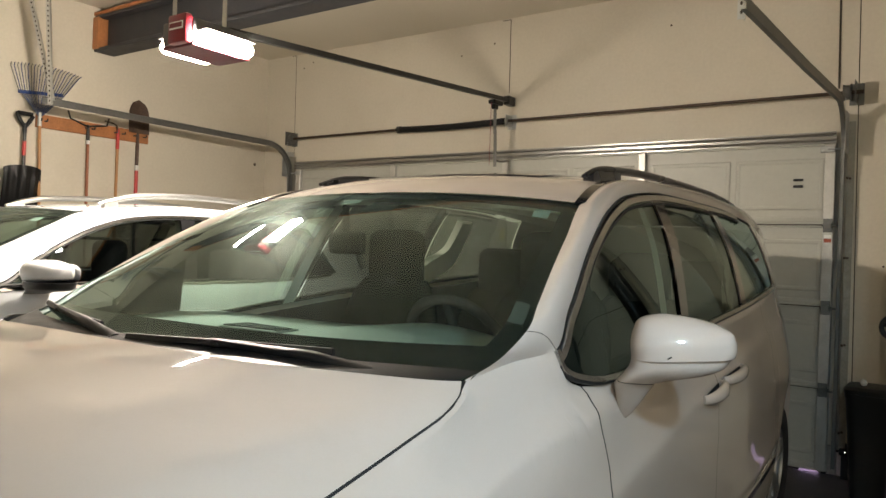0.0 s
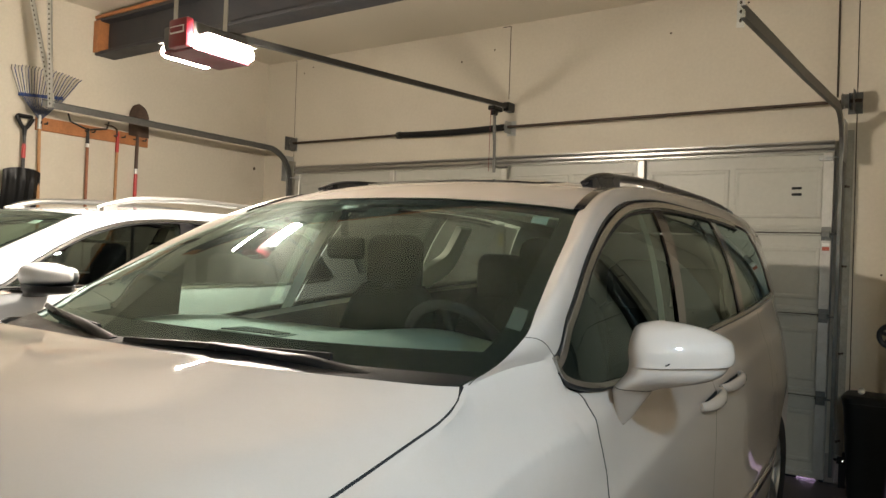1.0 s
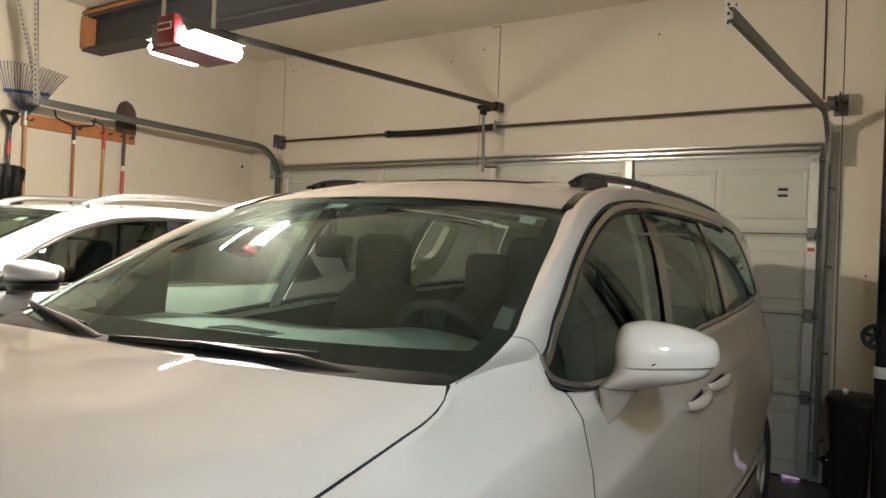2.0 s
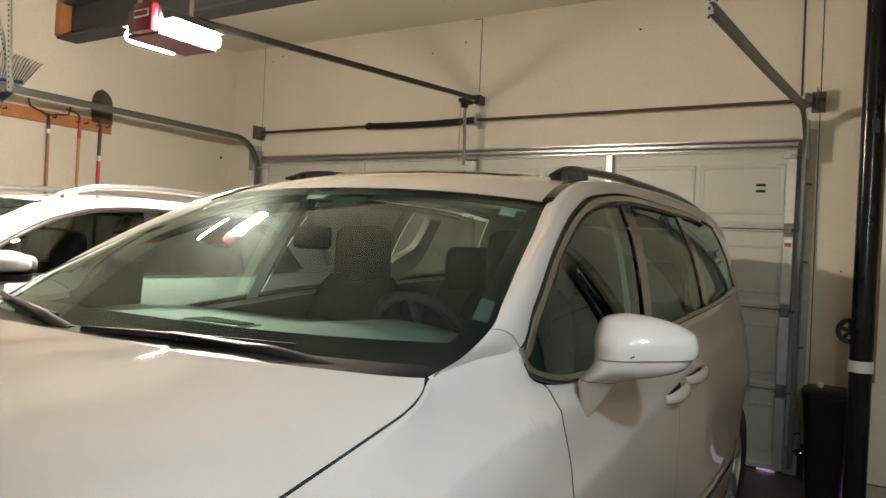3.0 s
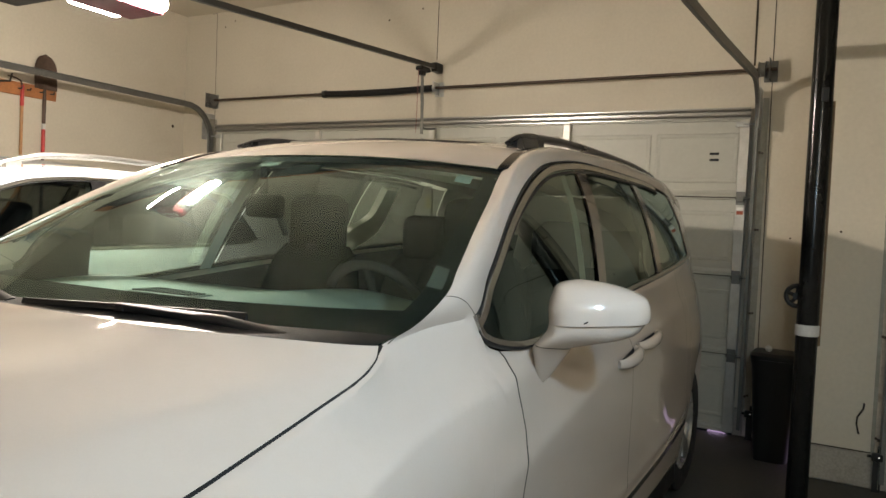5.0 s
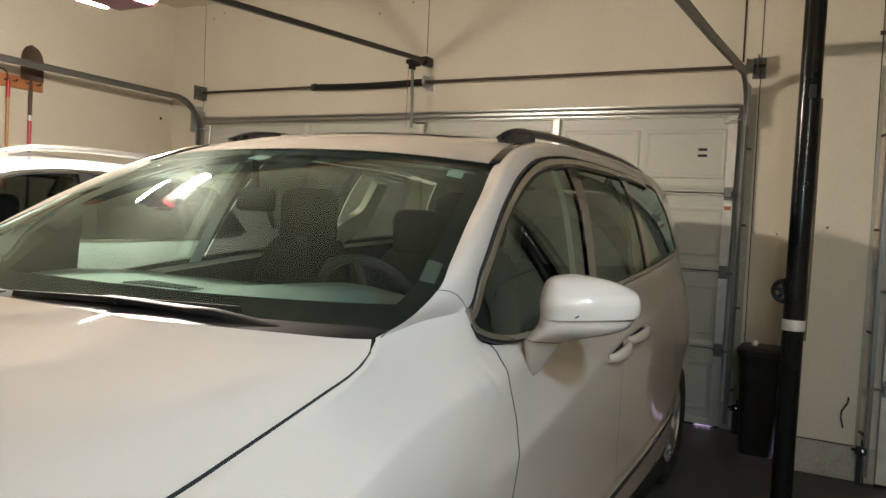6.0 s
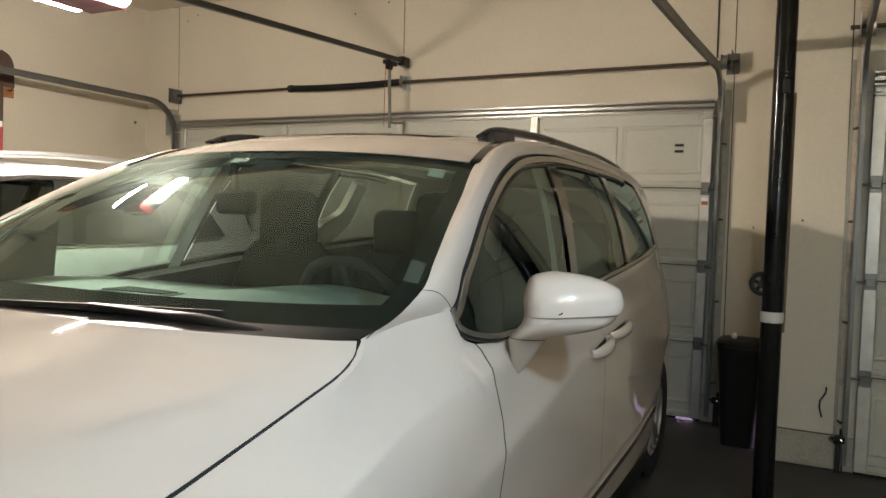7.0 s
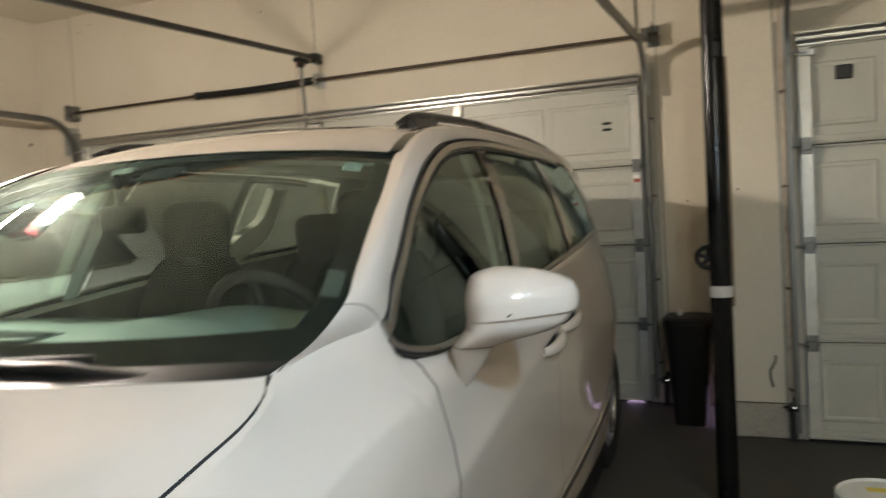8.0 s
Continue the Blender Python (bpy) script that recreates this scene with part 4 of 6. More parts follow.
def build_car(name, d, at, body_mat, label, turn=0.0):
    s = Shape(d)
    car = thing(name, at, label, "car", turn=turn)
    L = d["length"]
    ax, RS, rock = d["axle"], d["arch_r"], d["rocker"]

    def foot(u):
        w = rock + (0.06 if u < 0.4 else 0) * (1 - u / 0.4 if u < 0.4 else 0)
        for c, R in zip(ax, RS):
            if abs(u - c) < R:
                w = max(w, d["wheel_r"] + math.sqrt(max(0, R * R - (u - c) ** 2)))
        return w

    # stations close together near the arches
    us = sorted({round(i * L / 110, 4) for i in range(111)} | {round(c + R * math.sin(math.pi / 2 * k / 14), 4) for c, R in zip(ax, RS) for k in range(-14, 15)}
                | {round(c + sg * (R + 0.002), 4) for c, R in zip(ax, RS) for sg in (-1, 1)})
    us = sorted(set(us) | {d["O"][0][0], d["O"][2][0]} | {round(lerp(d["O"][0][0], d["O"][2][0], q / 12), 4) for q in range(1, 12)})
    us = [u for u in us if 0.04 <= u <= L - 0.02]

    def side_strip(name, u0, u1, label=""):
        made = []
        for sg in (1, -1):
            bm = bmesh.new()
            rows = []
            cs = [u for u in us if u0 < u < u1]
            cs = [u0] + cs + [u1]
            for u in cs:
                f0, t0 = foot(u), s.top(u)
                col = []
                for j in range(65):
                    t = j / 64
                    w = lerp(f0, t0, t)
                    x, y, z = s.side(u + s.bend(u, w), w)
                    if j == 64:
                        x -= 0.008
                    if j == 0:
                        x -= 0.012
                    col.append(bm.verts.new((x * sg, y, z)))
                # turned-in lower flange
                x, y, z = s.side(u, f0)
                col.insert(0, bm.verts.new(((x - 0.07) * sg, y, z)))
                # behind the hood the sheet runs on to the windscreen's edge
                o0, o2 = d["O"][0][0], d["O"][2][0]
                if o0 <= u <= o2:
                    k = next(q / 400 for q in range(801) if s.O[0](q / 400) >= u - 1e-6 or q == 800)
                    x, y, z = s.pillar(k / (len(d["S"]) - 1), 1.0)
                    col[-1].co = (x * sg, y, z)
                    for j in range(1, 9):
                        x, y, z = s.pillar(k / (len(d["S"]) - 1), 1 - j / 8)
                        col.append(bm.verts.new((x * sg, y, z)))
                rows.append(col)
            for a, b in zip(rows, rows[1:]):
                for j in range(min(len(a), len(b)) - 1):
                    bm.faces.new((a[j], b[j], b[j + 1], a[j + 1]))
            made.append(part(name, bm, body_mat, car, label, smooth=45))
        return made

    cuts = d["cuts"]
    side_strip("fender", 0.04, cuts[0] - 0.003)
    side_strip("front_door", cuts[0] + 0.003, cuts[1] - 0.0015)
    side_strip("rear_door", cuts[1] + 0.0015, cuts[2] - 0.0015)
    side_strip("quarter_panel", cuts[2] + 0.0015, L - 0.02)

    # dark inner shell behind the gaps and arches
    bm = bmesh.new()
    for sg in (1, -1):
        grid(bm, lambda a, b: (lambda u: ((s.F(u, lerp(max(0.25, foot(u)), s.top(u) - 0.01, b)) - 0.075 - 0.03 * (b < 0.01)) * sg, u, lerp(max(0.25, foot(u)), s.top(u) - 0.012, b)))(lerp(0.08, L - 0.08, a)), 90, 8)
    part("inner_panel", bm, M_DARKIN, car, "dark inner door trim", smooth=True)

    sheet("hood", lambda a, b: s.hood(a, 0.0038 + 0.9924 * b), 70, 90, body_mat, car)
    # black plate under the hood stands in for the shade in its gap
    bm = bmesh.new()
    grid(bm, lambda a, b: (lambda p: (p[0] * 1.0, p[1] + 0.0, p[2] - 0.016))(s.hood(a, b)), 20, 60)
    part("hood_gap_plate", bm, M_GAP, car, "black plate that darkens the gap at the hood's edge")
    # cowl: black trough between hood and windscreen
    def cowl(a, b):
        p = s.hood(1.0, b)
        q = on_screen(s, 0.075, b, 0.004)
        return (lerp(p[0], q[0], a), lerp(p[1] - 0.015, q[1], a), lerp(p[2] - 0.03, q[2], a ** 0.6))
    sheet("cowl", cowl, 6, 40, M_BLACKPL, car, "black plastic cowl at the windscreen's foot")
    sheet("windscreen", s.screen, 30, 40, M_GLASS, car, "tinted windscreen reflecting the lamp")
    # black frit round the windscreen; its foot rises sideways to imitate a dark reflection
    bm = bmesh.new()
    ins = lambda a, b: tuple(on_screen(s, a, b, -0.005))
    grid(bm, lambda a, b: ins(lerp(0.945, 0.998, a), b), 3, 40)
    grid(bm, lambda a, b: ins(lerp(0.0, 0.16 + 0.10 * abs(2 * b - 1) ** 4, a), b), 6, 60)
    for b0, b1 in ((0.001, 0.022), (0.972, 0.999)):
        grid(bm, lambda a, b: ins(lerp(0.16, 0.95, a), lerp(b0, b1, b)), 24, 3)
    part("windscreen_frit", bm, M_FRIT, car, "black border of the windscreen, raised at the sides for a dark reflection", smooth=True)
    sheet("roof", s.roof, 40, 30, body_mat, car)
    n_k = len(d["S"]) - 1
    sheet("pillar_strip", lambda a, b: s.pillar(lerp(2.012 / n_k, 1.0, a), b), 90, 10, body_mat, car, sides=(1, -1))
    # headliner and floor
    sheet("headliner", lambda a, b: (lambda p: (p[0] * 0.97, p[1] + 0.06, p[2] - 0.045))(s.roof(0.02 + a * 0.95, b)), 14, 12, M_CREAM, car, "cream headliner")
    bm = bm_box(-0.80, 0.9, 0.20, 0.80, L - 0.35, 0.30)
    part("floor_pan", bm, M_DARKIN, car)
    # window band
    panes = d["panes"]
    n_p = len(panes)
    for sg in (1, -1):
        for i, ((b0, b1), (t0, t1)) in enumerate(panes):
            gm = M_GLASSF if i == 0 else M_GLASST
            bm = bmesh.new()
            grid(bm, lambda a, t: (lambda p: (p[0] * sg, p[1], p[2]))(s.band(lerp(b0, b1, a), lerp(t0, t1, a), t, -0.006)), 16, 12)
            bmesh.ops.remove_doubles(bm, verts=bm.verts, dist=0.0005)
            o = part("side_window", bm, gm, car, "clear side window" if i == 0 else "dark privacy glass side window", smooth=True)
        # dark corner panel inside the front window
        c0 = panes[0][0][0]
        bm = bmesh.new()
        grid(bm, lambda a, t: (lambda p: (p[0] * sg, p[1], p[2]))(s.band(lerp(c0 + 0.004, c0 + 0.30, a), lerp(c0 + 0.004, c0 + 0.27, a), t, -0.022)), 8, 10)
        part("corner_panel", bm, M_DARKIN, car, "black corner panel inside the front window", smooth=True)
        # black pillars between and behind the panes
        edges = [((panes[i][0][1], panes[i + 1][0][0]), (panes[i][1][1], panes[i + 1][1][0])) for i in range(n_p - 1)]
        trim = (-0.05, -0.06, -0.05, -0.105) if name == "minivan" else (0.03, 0.05, -0.01, -0.02)
        for (b0, b1), (t0, t1) in edges:
            bm = bmesh.new()
            grid(bm, lambda a, t: (lambda p: (p[0] * sg, p[1], p[2]))(s.band(lerp(b0, b1, a), lerp(t0, t1, a), t, 0.002)), 4, 10)
            part("door_pillar", bm, M_GBLACK, car, "gloss black door pillar", smooth=True)
            bm = bmesh.new()
            grid(bm, lambda a, t: (lambda p: (p[0] * sg, p[1], p[2]))(s.band(lerp(b0 + trim[0], b1 + trim[1], a), lerp(t0 + trim[2], t1 + trim[3], a), t, -0.05)), 4, 10)
            part("pillar_trim", bm, M_CREAM if name == "minivan" and b0 < 2.4 else M_DARKIN, car, "pillar trim inside", smooth=True)
        # body colour behind the last pane
        b1, t1 = panes[-1][0][1], panes[-1][1][1]
        bm = bmesh.new()
        grid(bm, lambda a, t: (lambda p: (p[0] * sg, p[1], p[2]))(s.band(lerp(b1 + 0.02, d["S"][-1][0] - 0.02, a), lerp(t1 + 0.02, d["O"][-1][0], a), t, 0.0, 0, 0)), 10, 10)
        part("rear_pillar", bm, body_mat, car, smooth=True)
        # black seals along foot and top of the band
        u0, u1 = panes[0][0][0], b1
        bu = [u0, u0 + 0.008, u0 + 0.016, u0 + 0.025, u0 + 0.04, u0 + 0.06, u0 + 0.09] + [lerp(u0 + 0.12, u1 + 0.02, i / 44) for i in range(45)]
        n = len(d["O"]) - 1
        ks = [lerp(2.02, n - 1.6, i / 70) for i in range(71)]
        # surround from outside in: black gasket, bright band, black inner seal; the other car has narrower bands
        k = 1.0 if name == "minivan" else 0.55
        bars = lambda hw, lift: [(-hw, -0.006), (hw, -0.006), (hw * 0.8, lift), (-hw * 0.8, lift)]
        along_foot = lambda dz, out: [s.side(u, s.top(u) + dz * k, out) for u in bu]
        along_top = lambda dz, out: [s.side(s.O[0](q), s.O[1](q) - dz * k, out) for q in ks]
        for nm, path, prof, mm, lb in (("window_seal", along_foot(0.003, 0.003), bars(0.0035, 0.003), M_BLACKPL, "thin black gasket under the windows"),
                                       ("bright_trim", along_foot(0.0135, 0.003), bars(0.0085 * k, 0.006), M_DULLCH, "satin bright trim along the windows' foot"),
                                       ("window_frame", along_top(0.003, 0.003), bars(0.0035, 0.003), M_BLACKPL, "thin black gasket over the windows"),
                                       ("bright_trim", along_top(0.021, 0.003), bars(0.0125 * k, 0.006), M_DULLCH, "satin bright trim over the windows"),
                                       ("window_seal", along_top(0.041, 0.001), bars(0.005, 0.003), M_BLACKPL, "black seal at the glass")):
            bm = bmesh.new()
            sweep(bm, [(x * sg, y, z) for x, y, z in path], prof, up=(sg, 0, 0.3))
            part(nm, bm, mm, car, lb, smooth=40)
        # black roof ditch
        bm = bmesh.new()
        ks = [lerp(d["roof_k0"] - 0.05, n - 0.3, i / 50) for i in range(51)]
        path = [(s.S[1](k) * sg, s.S[0](k), s.S[2](k) + 0.004) for k in ks]
        sweep(bm, path, [(-0.018, -0.01), (0.018, -0.01), (0.016, 0.004), (-0.016, 0.004)])
        part("roof_ditch", bm, M_GBLACK if name == "minivan" else M_SUV, car, "black roof ditch moulding", smooth=40)
        # door gap lines, and door handles
    # tail and nose closures
    def tail(a, b):
        bb = 2 * b - 1
        w = lerp(0.32, s.S[2](len(d["S"]) - 1), a)
        ue = L - 0.02 if w < s.top(L - 0.02) else lerp(L - 0.02, s.S[0](len(d["S"]) - 1), (w - s.top(L - 0.02)) / (s.S[2](len(d["S"]) - 1) - s.top(L - 0.02)))
        hv = s.F(ue, w)
        if w > s.otop(4.9):
            hv = min(hv, s.S[1](len(d["S"]) - 1))
        return (bb * hv, ue + 0.07 * (1 - bb * bb), w)
    sheet("tailgate", tail, 24, 20, body_mat, car)
    def nose(a, b):
        bb = 2 * b - 1
        w = lerp(0.22, 1.0, a)
        p = s.hood(0.0, b)
        w = lerp(0.22, p[2], a)
        hv = s.F(0.04, min(w, 0.76)) if a < 1 else abs(p[0])
        v = bb * lerp(hv, max(abs(p[0]), 0.001) / max(abs(bb), 0.001), a ** 3)
        return (v, lerp(0.04 - 0.06 * (1 - bb * bb), p[1], a ** 4), w)
    sheet("front_bumper", nose, 20, 24, body_mat, car)
    for u in ax:
        for sg in (1, -1):
            wheel(car, u, sg * (s.sec(0.5) - 0.125 - (0.085 if u > 4 else 0.025 if u > 3 else 0)), d["wheel_r"], sg)
    return car, s


VAN["cuts"] = (1.56, 2.55, 3.60)
SUV["cuts"] = (1.42, 2.72, 3.50)
van, vs = build_car("minivan", VAN, (1.221, -0.21, 0), M_VAN, "white minivan with black roof rails parked nose in")
suv, ss = build_car("suv", SUV, (-1.78, -0.25, 0), M_SUV, "white compact suv with silver roof rails parked nose in")


def patch(name, car, s, a0, a1, b0, b1, lift, material, label, n=6):
    """A small sheet stuck to the inside or outside of the windscreen."""
    bm = bmesh.new()
    grid(bm, lambda i, j: tuple(on_screen(s, lerp(a0, a1, i), lerp(b0, b1, j), lift)), n, n)
    return part(name, bm, material, car, label, smooth=True)


def wiper(car, s, pivot, elbow, b0, b1, a0, a1, label):
    w = part("wiper", bmesh.new(), M_BLACKPL, car, label)
    bm = bmesh.new()
    blade(bm, [on_screen(s, lerp(a0, a1, i / 14), lerp(b0, b1, i / 14), 0.008 + 0.003 * math.sin(math.pi * i / 14)) for i in range(15)], 0.009, 0.012)
    bm.to_mesh(w.data)
    bm.free()
    bm = bmesh.new()
    p, e, q = on_screen(s, *pivot, 0.004), on_screen(s, *elbow, 0.018), on_screen(s, lerp(a0, a1, 0.5), lerp(b0, b1, 0.5), 0.018)
    n = 12
    line = [lerp(p, e, i / 5) if i < 5 else lerp(e, q, (i - 5) / (n - 5)) for i in range(n + 1)]
    side = (q - p).cross(Vector((0, -0.5, 0.87))).normalized()
    rings = []
    for i, c in enumerate(line):
        hw = lerp(0.017, 0.008, i / n)
        rings.append([bm.verts.new(c + side * k * hw + Vector((0, -0.5, 0.87)) * z) for k, z in ((-1, -0.004), (1, -0.004), (0.9, 0.005), (0.3, 0.010), (-0.6, 0.010), (-1, 0.004))])
    for r0, r1 in zip(rings, rings[1:]):
        for j in range(6):
            bm.faces.new((r0[j], r0[(j + 1) % 6], r1[(j + 1) % 6], r1[j]))
    bm.faces.new(rings[0][::-1])
    bm.faces.new(rings[-1])
    tube(bm, [p - Vector((0, 0, 0.03)), p + Vector((0, 0, 0.006))], 0.015, 10)
    part("wiper_arm", bm, M_BLACKPL, w, smooth=50)
    bm = bmesh.new()
    c = on_screen(s, lerp(a0, a1, 0.5), lerp(b0, b1, 0.5), 0.016)
    box(bm, c.x - 0.022, c.y - 0.008, c.z - 0.008, c.x + 0.022, c.y + 0.008, c.z + 0.004, 0.003, 2)
    part("wiper_joint", bm, M_BLACKPL, w)


def door_mirror(car, s, c, size, body_mat, stem, sg=1, dark_low=False):
    """Rounded mirror housing on a stem; c is its middle, size half extents along v, u, w."""
    bm = bmesh.new()
    n, m = 30, 48
    top = crv([(-1, 0.15), (-0.9, 0.5), (-0.6, 0.9), (-0.2, 1.0), (0.3, 0.9), (0.7, 0.70), (0.92, 0.55), (1, 0.38)])
    low = crv([(-1, 0.9), (-0.7, 1.0), (-0.45, 0.98), (-0.1, 0.82), (0.3, 0.66), (0.7, 0.50), (0.9, 0.36), (1, 0.22)])
    fro = crv([(-1, 0.35), (-0.85, 0.75), (-0.3, 1.0), (0.4, 0.92), (0.85, 0.62), (1, 0.32)])
    rings = []
    for i in range(n + 1):
        t = -1 + 2 * i / n
        ring = []
        for j in range(m):
            a = 2 * math.pi * j / m
            cu, cw = math.cos(a), math.sin(a)
            uu = math.copysign(abs(cu) ** 0.62, cu) * size[1] * fro(t) * (0.55 if cu > 0 else 1.0)
            ww = math.copysign(abs(cw) ** 0.72, cw) * size[2] * (top(t) if cw > 0 else low(t))
            # ledge under which the lower third is set back
            if cw < -0.22:
                uu *= 0.84 if not dark_low else 0.97
            ring.append(bm.verts.new(((c[0] + t * size[0]) * sg, c[1] + uu, c[2] + ww)))
        rings.append(ring)
    for q, r in zip(rings, rings[1:]):
        for j in range(m):
            bm.faces.new((q[j], q[(j + 1) % m], r[(j + 1) % m], r[j]))
    bm.faces.new(rings[0][::-1])
    bm.faces.new(rings[-1])
    bmesh.ops.remove_doubles(bm, verts=bm.verts, dist=0.0008)
    mir = part("mirror_housing", bm, body_mat, car, smooth=60)
    # stem: wedge from the door up to the housing
    bm = bmesh.new()
    rings = []
    for k, (v, u, w, hv, hu) in enumerate(stem):
        rings.append([bm.verts.new(((v + hv * math.cos(a)) * sg, u + hu * math.sin(a), w)) for a in [2 * math.pi * j / 16 for j in range(16)]])
    for q, r in zip(rings, rings[1:]):
        for j in range(16):
            bm.faces.new((q[j], q[(j + 1) % 16], r[(j + 1) % 16], r[j]))
    bm.faces.new(rings[0][::-1])
    bm.faces.new(rings[-1])
    part("mirror_foot", bm, M_BLACKPL if dark_low else body_mat, mir, smooth=60)
    # crease line and glass
    bm = bmesh.new()
    x0, x1 = c[0] - size[0] * 0.8, c[0] + size[0] * 0.82
    r = []
    for i in range(24):
        a = 2 * math.pi * i / 24
        r.append(bm.verts.new(((c[0] + math.copysign(abs(math.cos(a)) ** 0.6, math.cos(a)) * size[0] * 0.84) * sg, c[1] + size[1] * 0.56, c[2] + math.copysign(abs(math.sin(a)) ** 0.7, math.sin(a)) * size[2] * 0.72)))
    bm.faces.new(r)
    part("mirror_glass", bm, M_MIRROR, mir, "silvered mirror glass")
    return mir


def van_mirror(car, sg):
    """Swept-back mirror: a proud cap over a lower shell that runs down into the stem, and a wedge-shaped foot on the door."""
    ax, dp = Vector((0.866, 0.5, 0)), Vector((-0.5, 0.866, 0))
    mid = Vector((1.127, 1.663, 1.222))
    # height, inner end and outer end along the mirror, depth to the front, shift to the rear
    left = crv([(-0.196, -0.116), (-0.176, -0.123), (-0.152, -0.130), (-0.125, -0.136), (-0.097, -0.142), (-0.088, -0.138), (-0.079, -0.134), (-0.058, -0.124), (-0.042, -0.116), (-0.018, -0.113),
                (0.014, -0.116), (0.035, -0.114), (0.055, -0.108), (0.069, -0.102), (0.080, -0.088), (0.0855, -0.064), (0.087, -0.05)])
    right = crv([(-0.196, -0.100), (-0.176, -0.086), (-0.152, -0.074), (-0.125, -0.062), (-0.097, -0.050), (-0.088, -0.048), (-0.079, -0.024), (-0.069, 0.018), (-0.058, 0.069), (-0.042, 0.104), (-0.021, 0.120), (-0.018, 0.125),
                 (0.0, 0.129), (0.014, 0.128), (0.035, 0.121), (0.055, 0.092), (0.069, 0.056), (0.080, 0.012), (0.0855, -0.024), (0.087, -0.035)])
    front = crv([(-0.196, 0.006), (-0.176, 0.016), (-0.152, 0.028), (-0.125, 0.038), (-0.097, 0.044), (-0.079, 0.056), (-0.058, 0.068), (-0.042, 0.076), (-0.021, 0.080), (-0.018, 0.090), (0.014, 0.093), (0.035, 0.088),
                 (0.055, 0.075), (0.069, 0.06), (0.080, 0.038), (0.0855, 0.015), (0.087, 0.006)])
    shift = crv([(-0.196, 0.118), (-0.176, 0.105), (-0.125, 0.075), (-0.088, 0.042), (-0.05, 0.008), (-0.02, 0.0), (0.09, 0.0)])

    def loft(levels, gap=0.0):
        bm = bmesh.new()
        rings = []
        m = 40
        for h in levels:
            l, r, f, q = left(h) + gap, right(h) - gap, front(h) - gap, shift(h)
            ring = []
            for j in range(m):
                a = 2 * math.pi * j / m
                ca, sa = math.cos(a), math.sin(a)
                x = (l + r) / 2 + (r - l) / 2 * math.copysign(abs(ca) ** 0.5, ca)
                y = math.copysign(abs(sa) ** 0.8, sa)
                y = q + (y * f if y < 0 else y * min(0.052, f * 0.8))
                p = mid + ax * x + dp * y + Vector((0, 0, h + 0.065 * x * min(1, max(0, (h + 0.09) / 0.07))))
                ring.append(bm.verts.new((p.x * sg, p.y, p.z)))
            rings.append(ring)
        for q, r in zip(rings, rings[1:]):
            for j in range(m):
                bm.faces.new((q[j], q[(j + 1) % m], r[(j + 1) % m], r[j]))
        bm.faces.new(rings[0][::-1])
        bm.faces.new(rings[-1])
        return bm

    up = [lerp(-0.0875, -0.0215, i / 22) for i in range(23)] + [-0.0195, -0.0182, -0.0165] + [lerp(-0.012, 0.055, i / 20) for i in range(21)] + [lerp(0.055, 0.08, i / 10) for i in range(1, 11)] + [0.083, 0.0855, 0.0865, 0.087]
    mir = part("mirror_housing", loft(up), M_VAN, car, smooth=50)
    part("mirror_seam", loft([-0.0905, -0.0872], 0.003), M_GAP, mir, "thin dark seam round the mirror's foot", smooth=50)
    part("mirror_foot", loft([lerp(-0.196, -0.0902, i / 16) for i in range(17)]), M_VAN, mir, smooth=50)
    bm = bmesh.new()
    loop = []
    for i in range(28):
        a = 2 * math.pi * i / 28
        p = mid + ax * (0.008 + 0.108 * math.copysign(abs(math.cos(a)) ** 0.6, math.cos(a))) + dp * 0.0535 + Vector((0, 0, 0.012 + 0.055 * math.copysign(abs(math.sin(a)) ** 0.7, math.sin(a))))
        loop.append(bm.verts.new((p.x * sg, p.y, p.z)))
    bm.faces.new(loop)
    part("mirror_glass", bm, M_MIRROR, mir, "silvered mirror glass")
    return mir


def roof_rail(car, v0, pts, r, material, label, sg):
    bm = bmesh.new()
    cu = crv([(p[0], p[1]) for p in pts])
    us = [lerp(pts[0][0], pts[-1][0], i / 60) for i in range(61)]
    vv = crv([(p[0], p[2]) for p in pts])
    tube(bm, [(sg * vv(u), u, cu(u)) for u in us], [r * (0.5 + 0.5 * min(1, i / 4, (60 - i) / 4)) for i in range(61)], 12, squash=(1.0, 0.75))
    rail = part("roof_rail", bm, material, car, label, smooth=60)
    for i0, i1 in (((1, 8), (52, 59)) if material == M_RAILD else ((1, 4), (56, 59))):
        bm = bmesh.new()
        rings = []
        for k in range(i0, i1 + 1):
            u = us[k]
            rings.append([bm.verts.new((sg * (vv(u) + dx), u, z)) for dx, z in ((-0.022, cu(pts[0][0] if i0 == 1 else pts[-1][0]) - 0.03 + 0.3 * (cu(u) - cu(us[i0 if i0 == 1 else i1]))), (0.022, cu(pts[0][0] if i0 == 1 else pts[-1][0]) - 0.03 + 0.3 * (cu(u) - cu(us[i0 if i0 == 1 else i1]))), (0.018, cu(u)), (-0.018, cu(u)))])
        for q, t in zip(rings, rings[1:]):
            for j in range(4):
                bm.faces.new((q[j], q[(j + 1) % 4], t[(j + 1) % 4], t[j]))
        bm.faces.new(rings[0])
        bm.faces.new(rings[-1][::-1])
        part("rail_foot", bm, material, rail)
    return rail


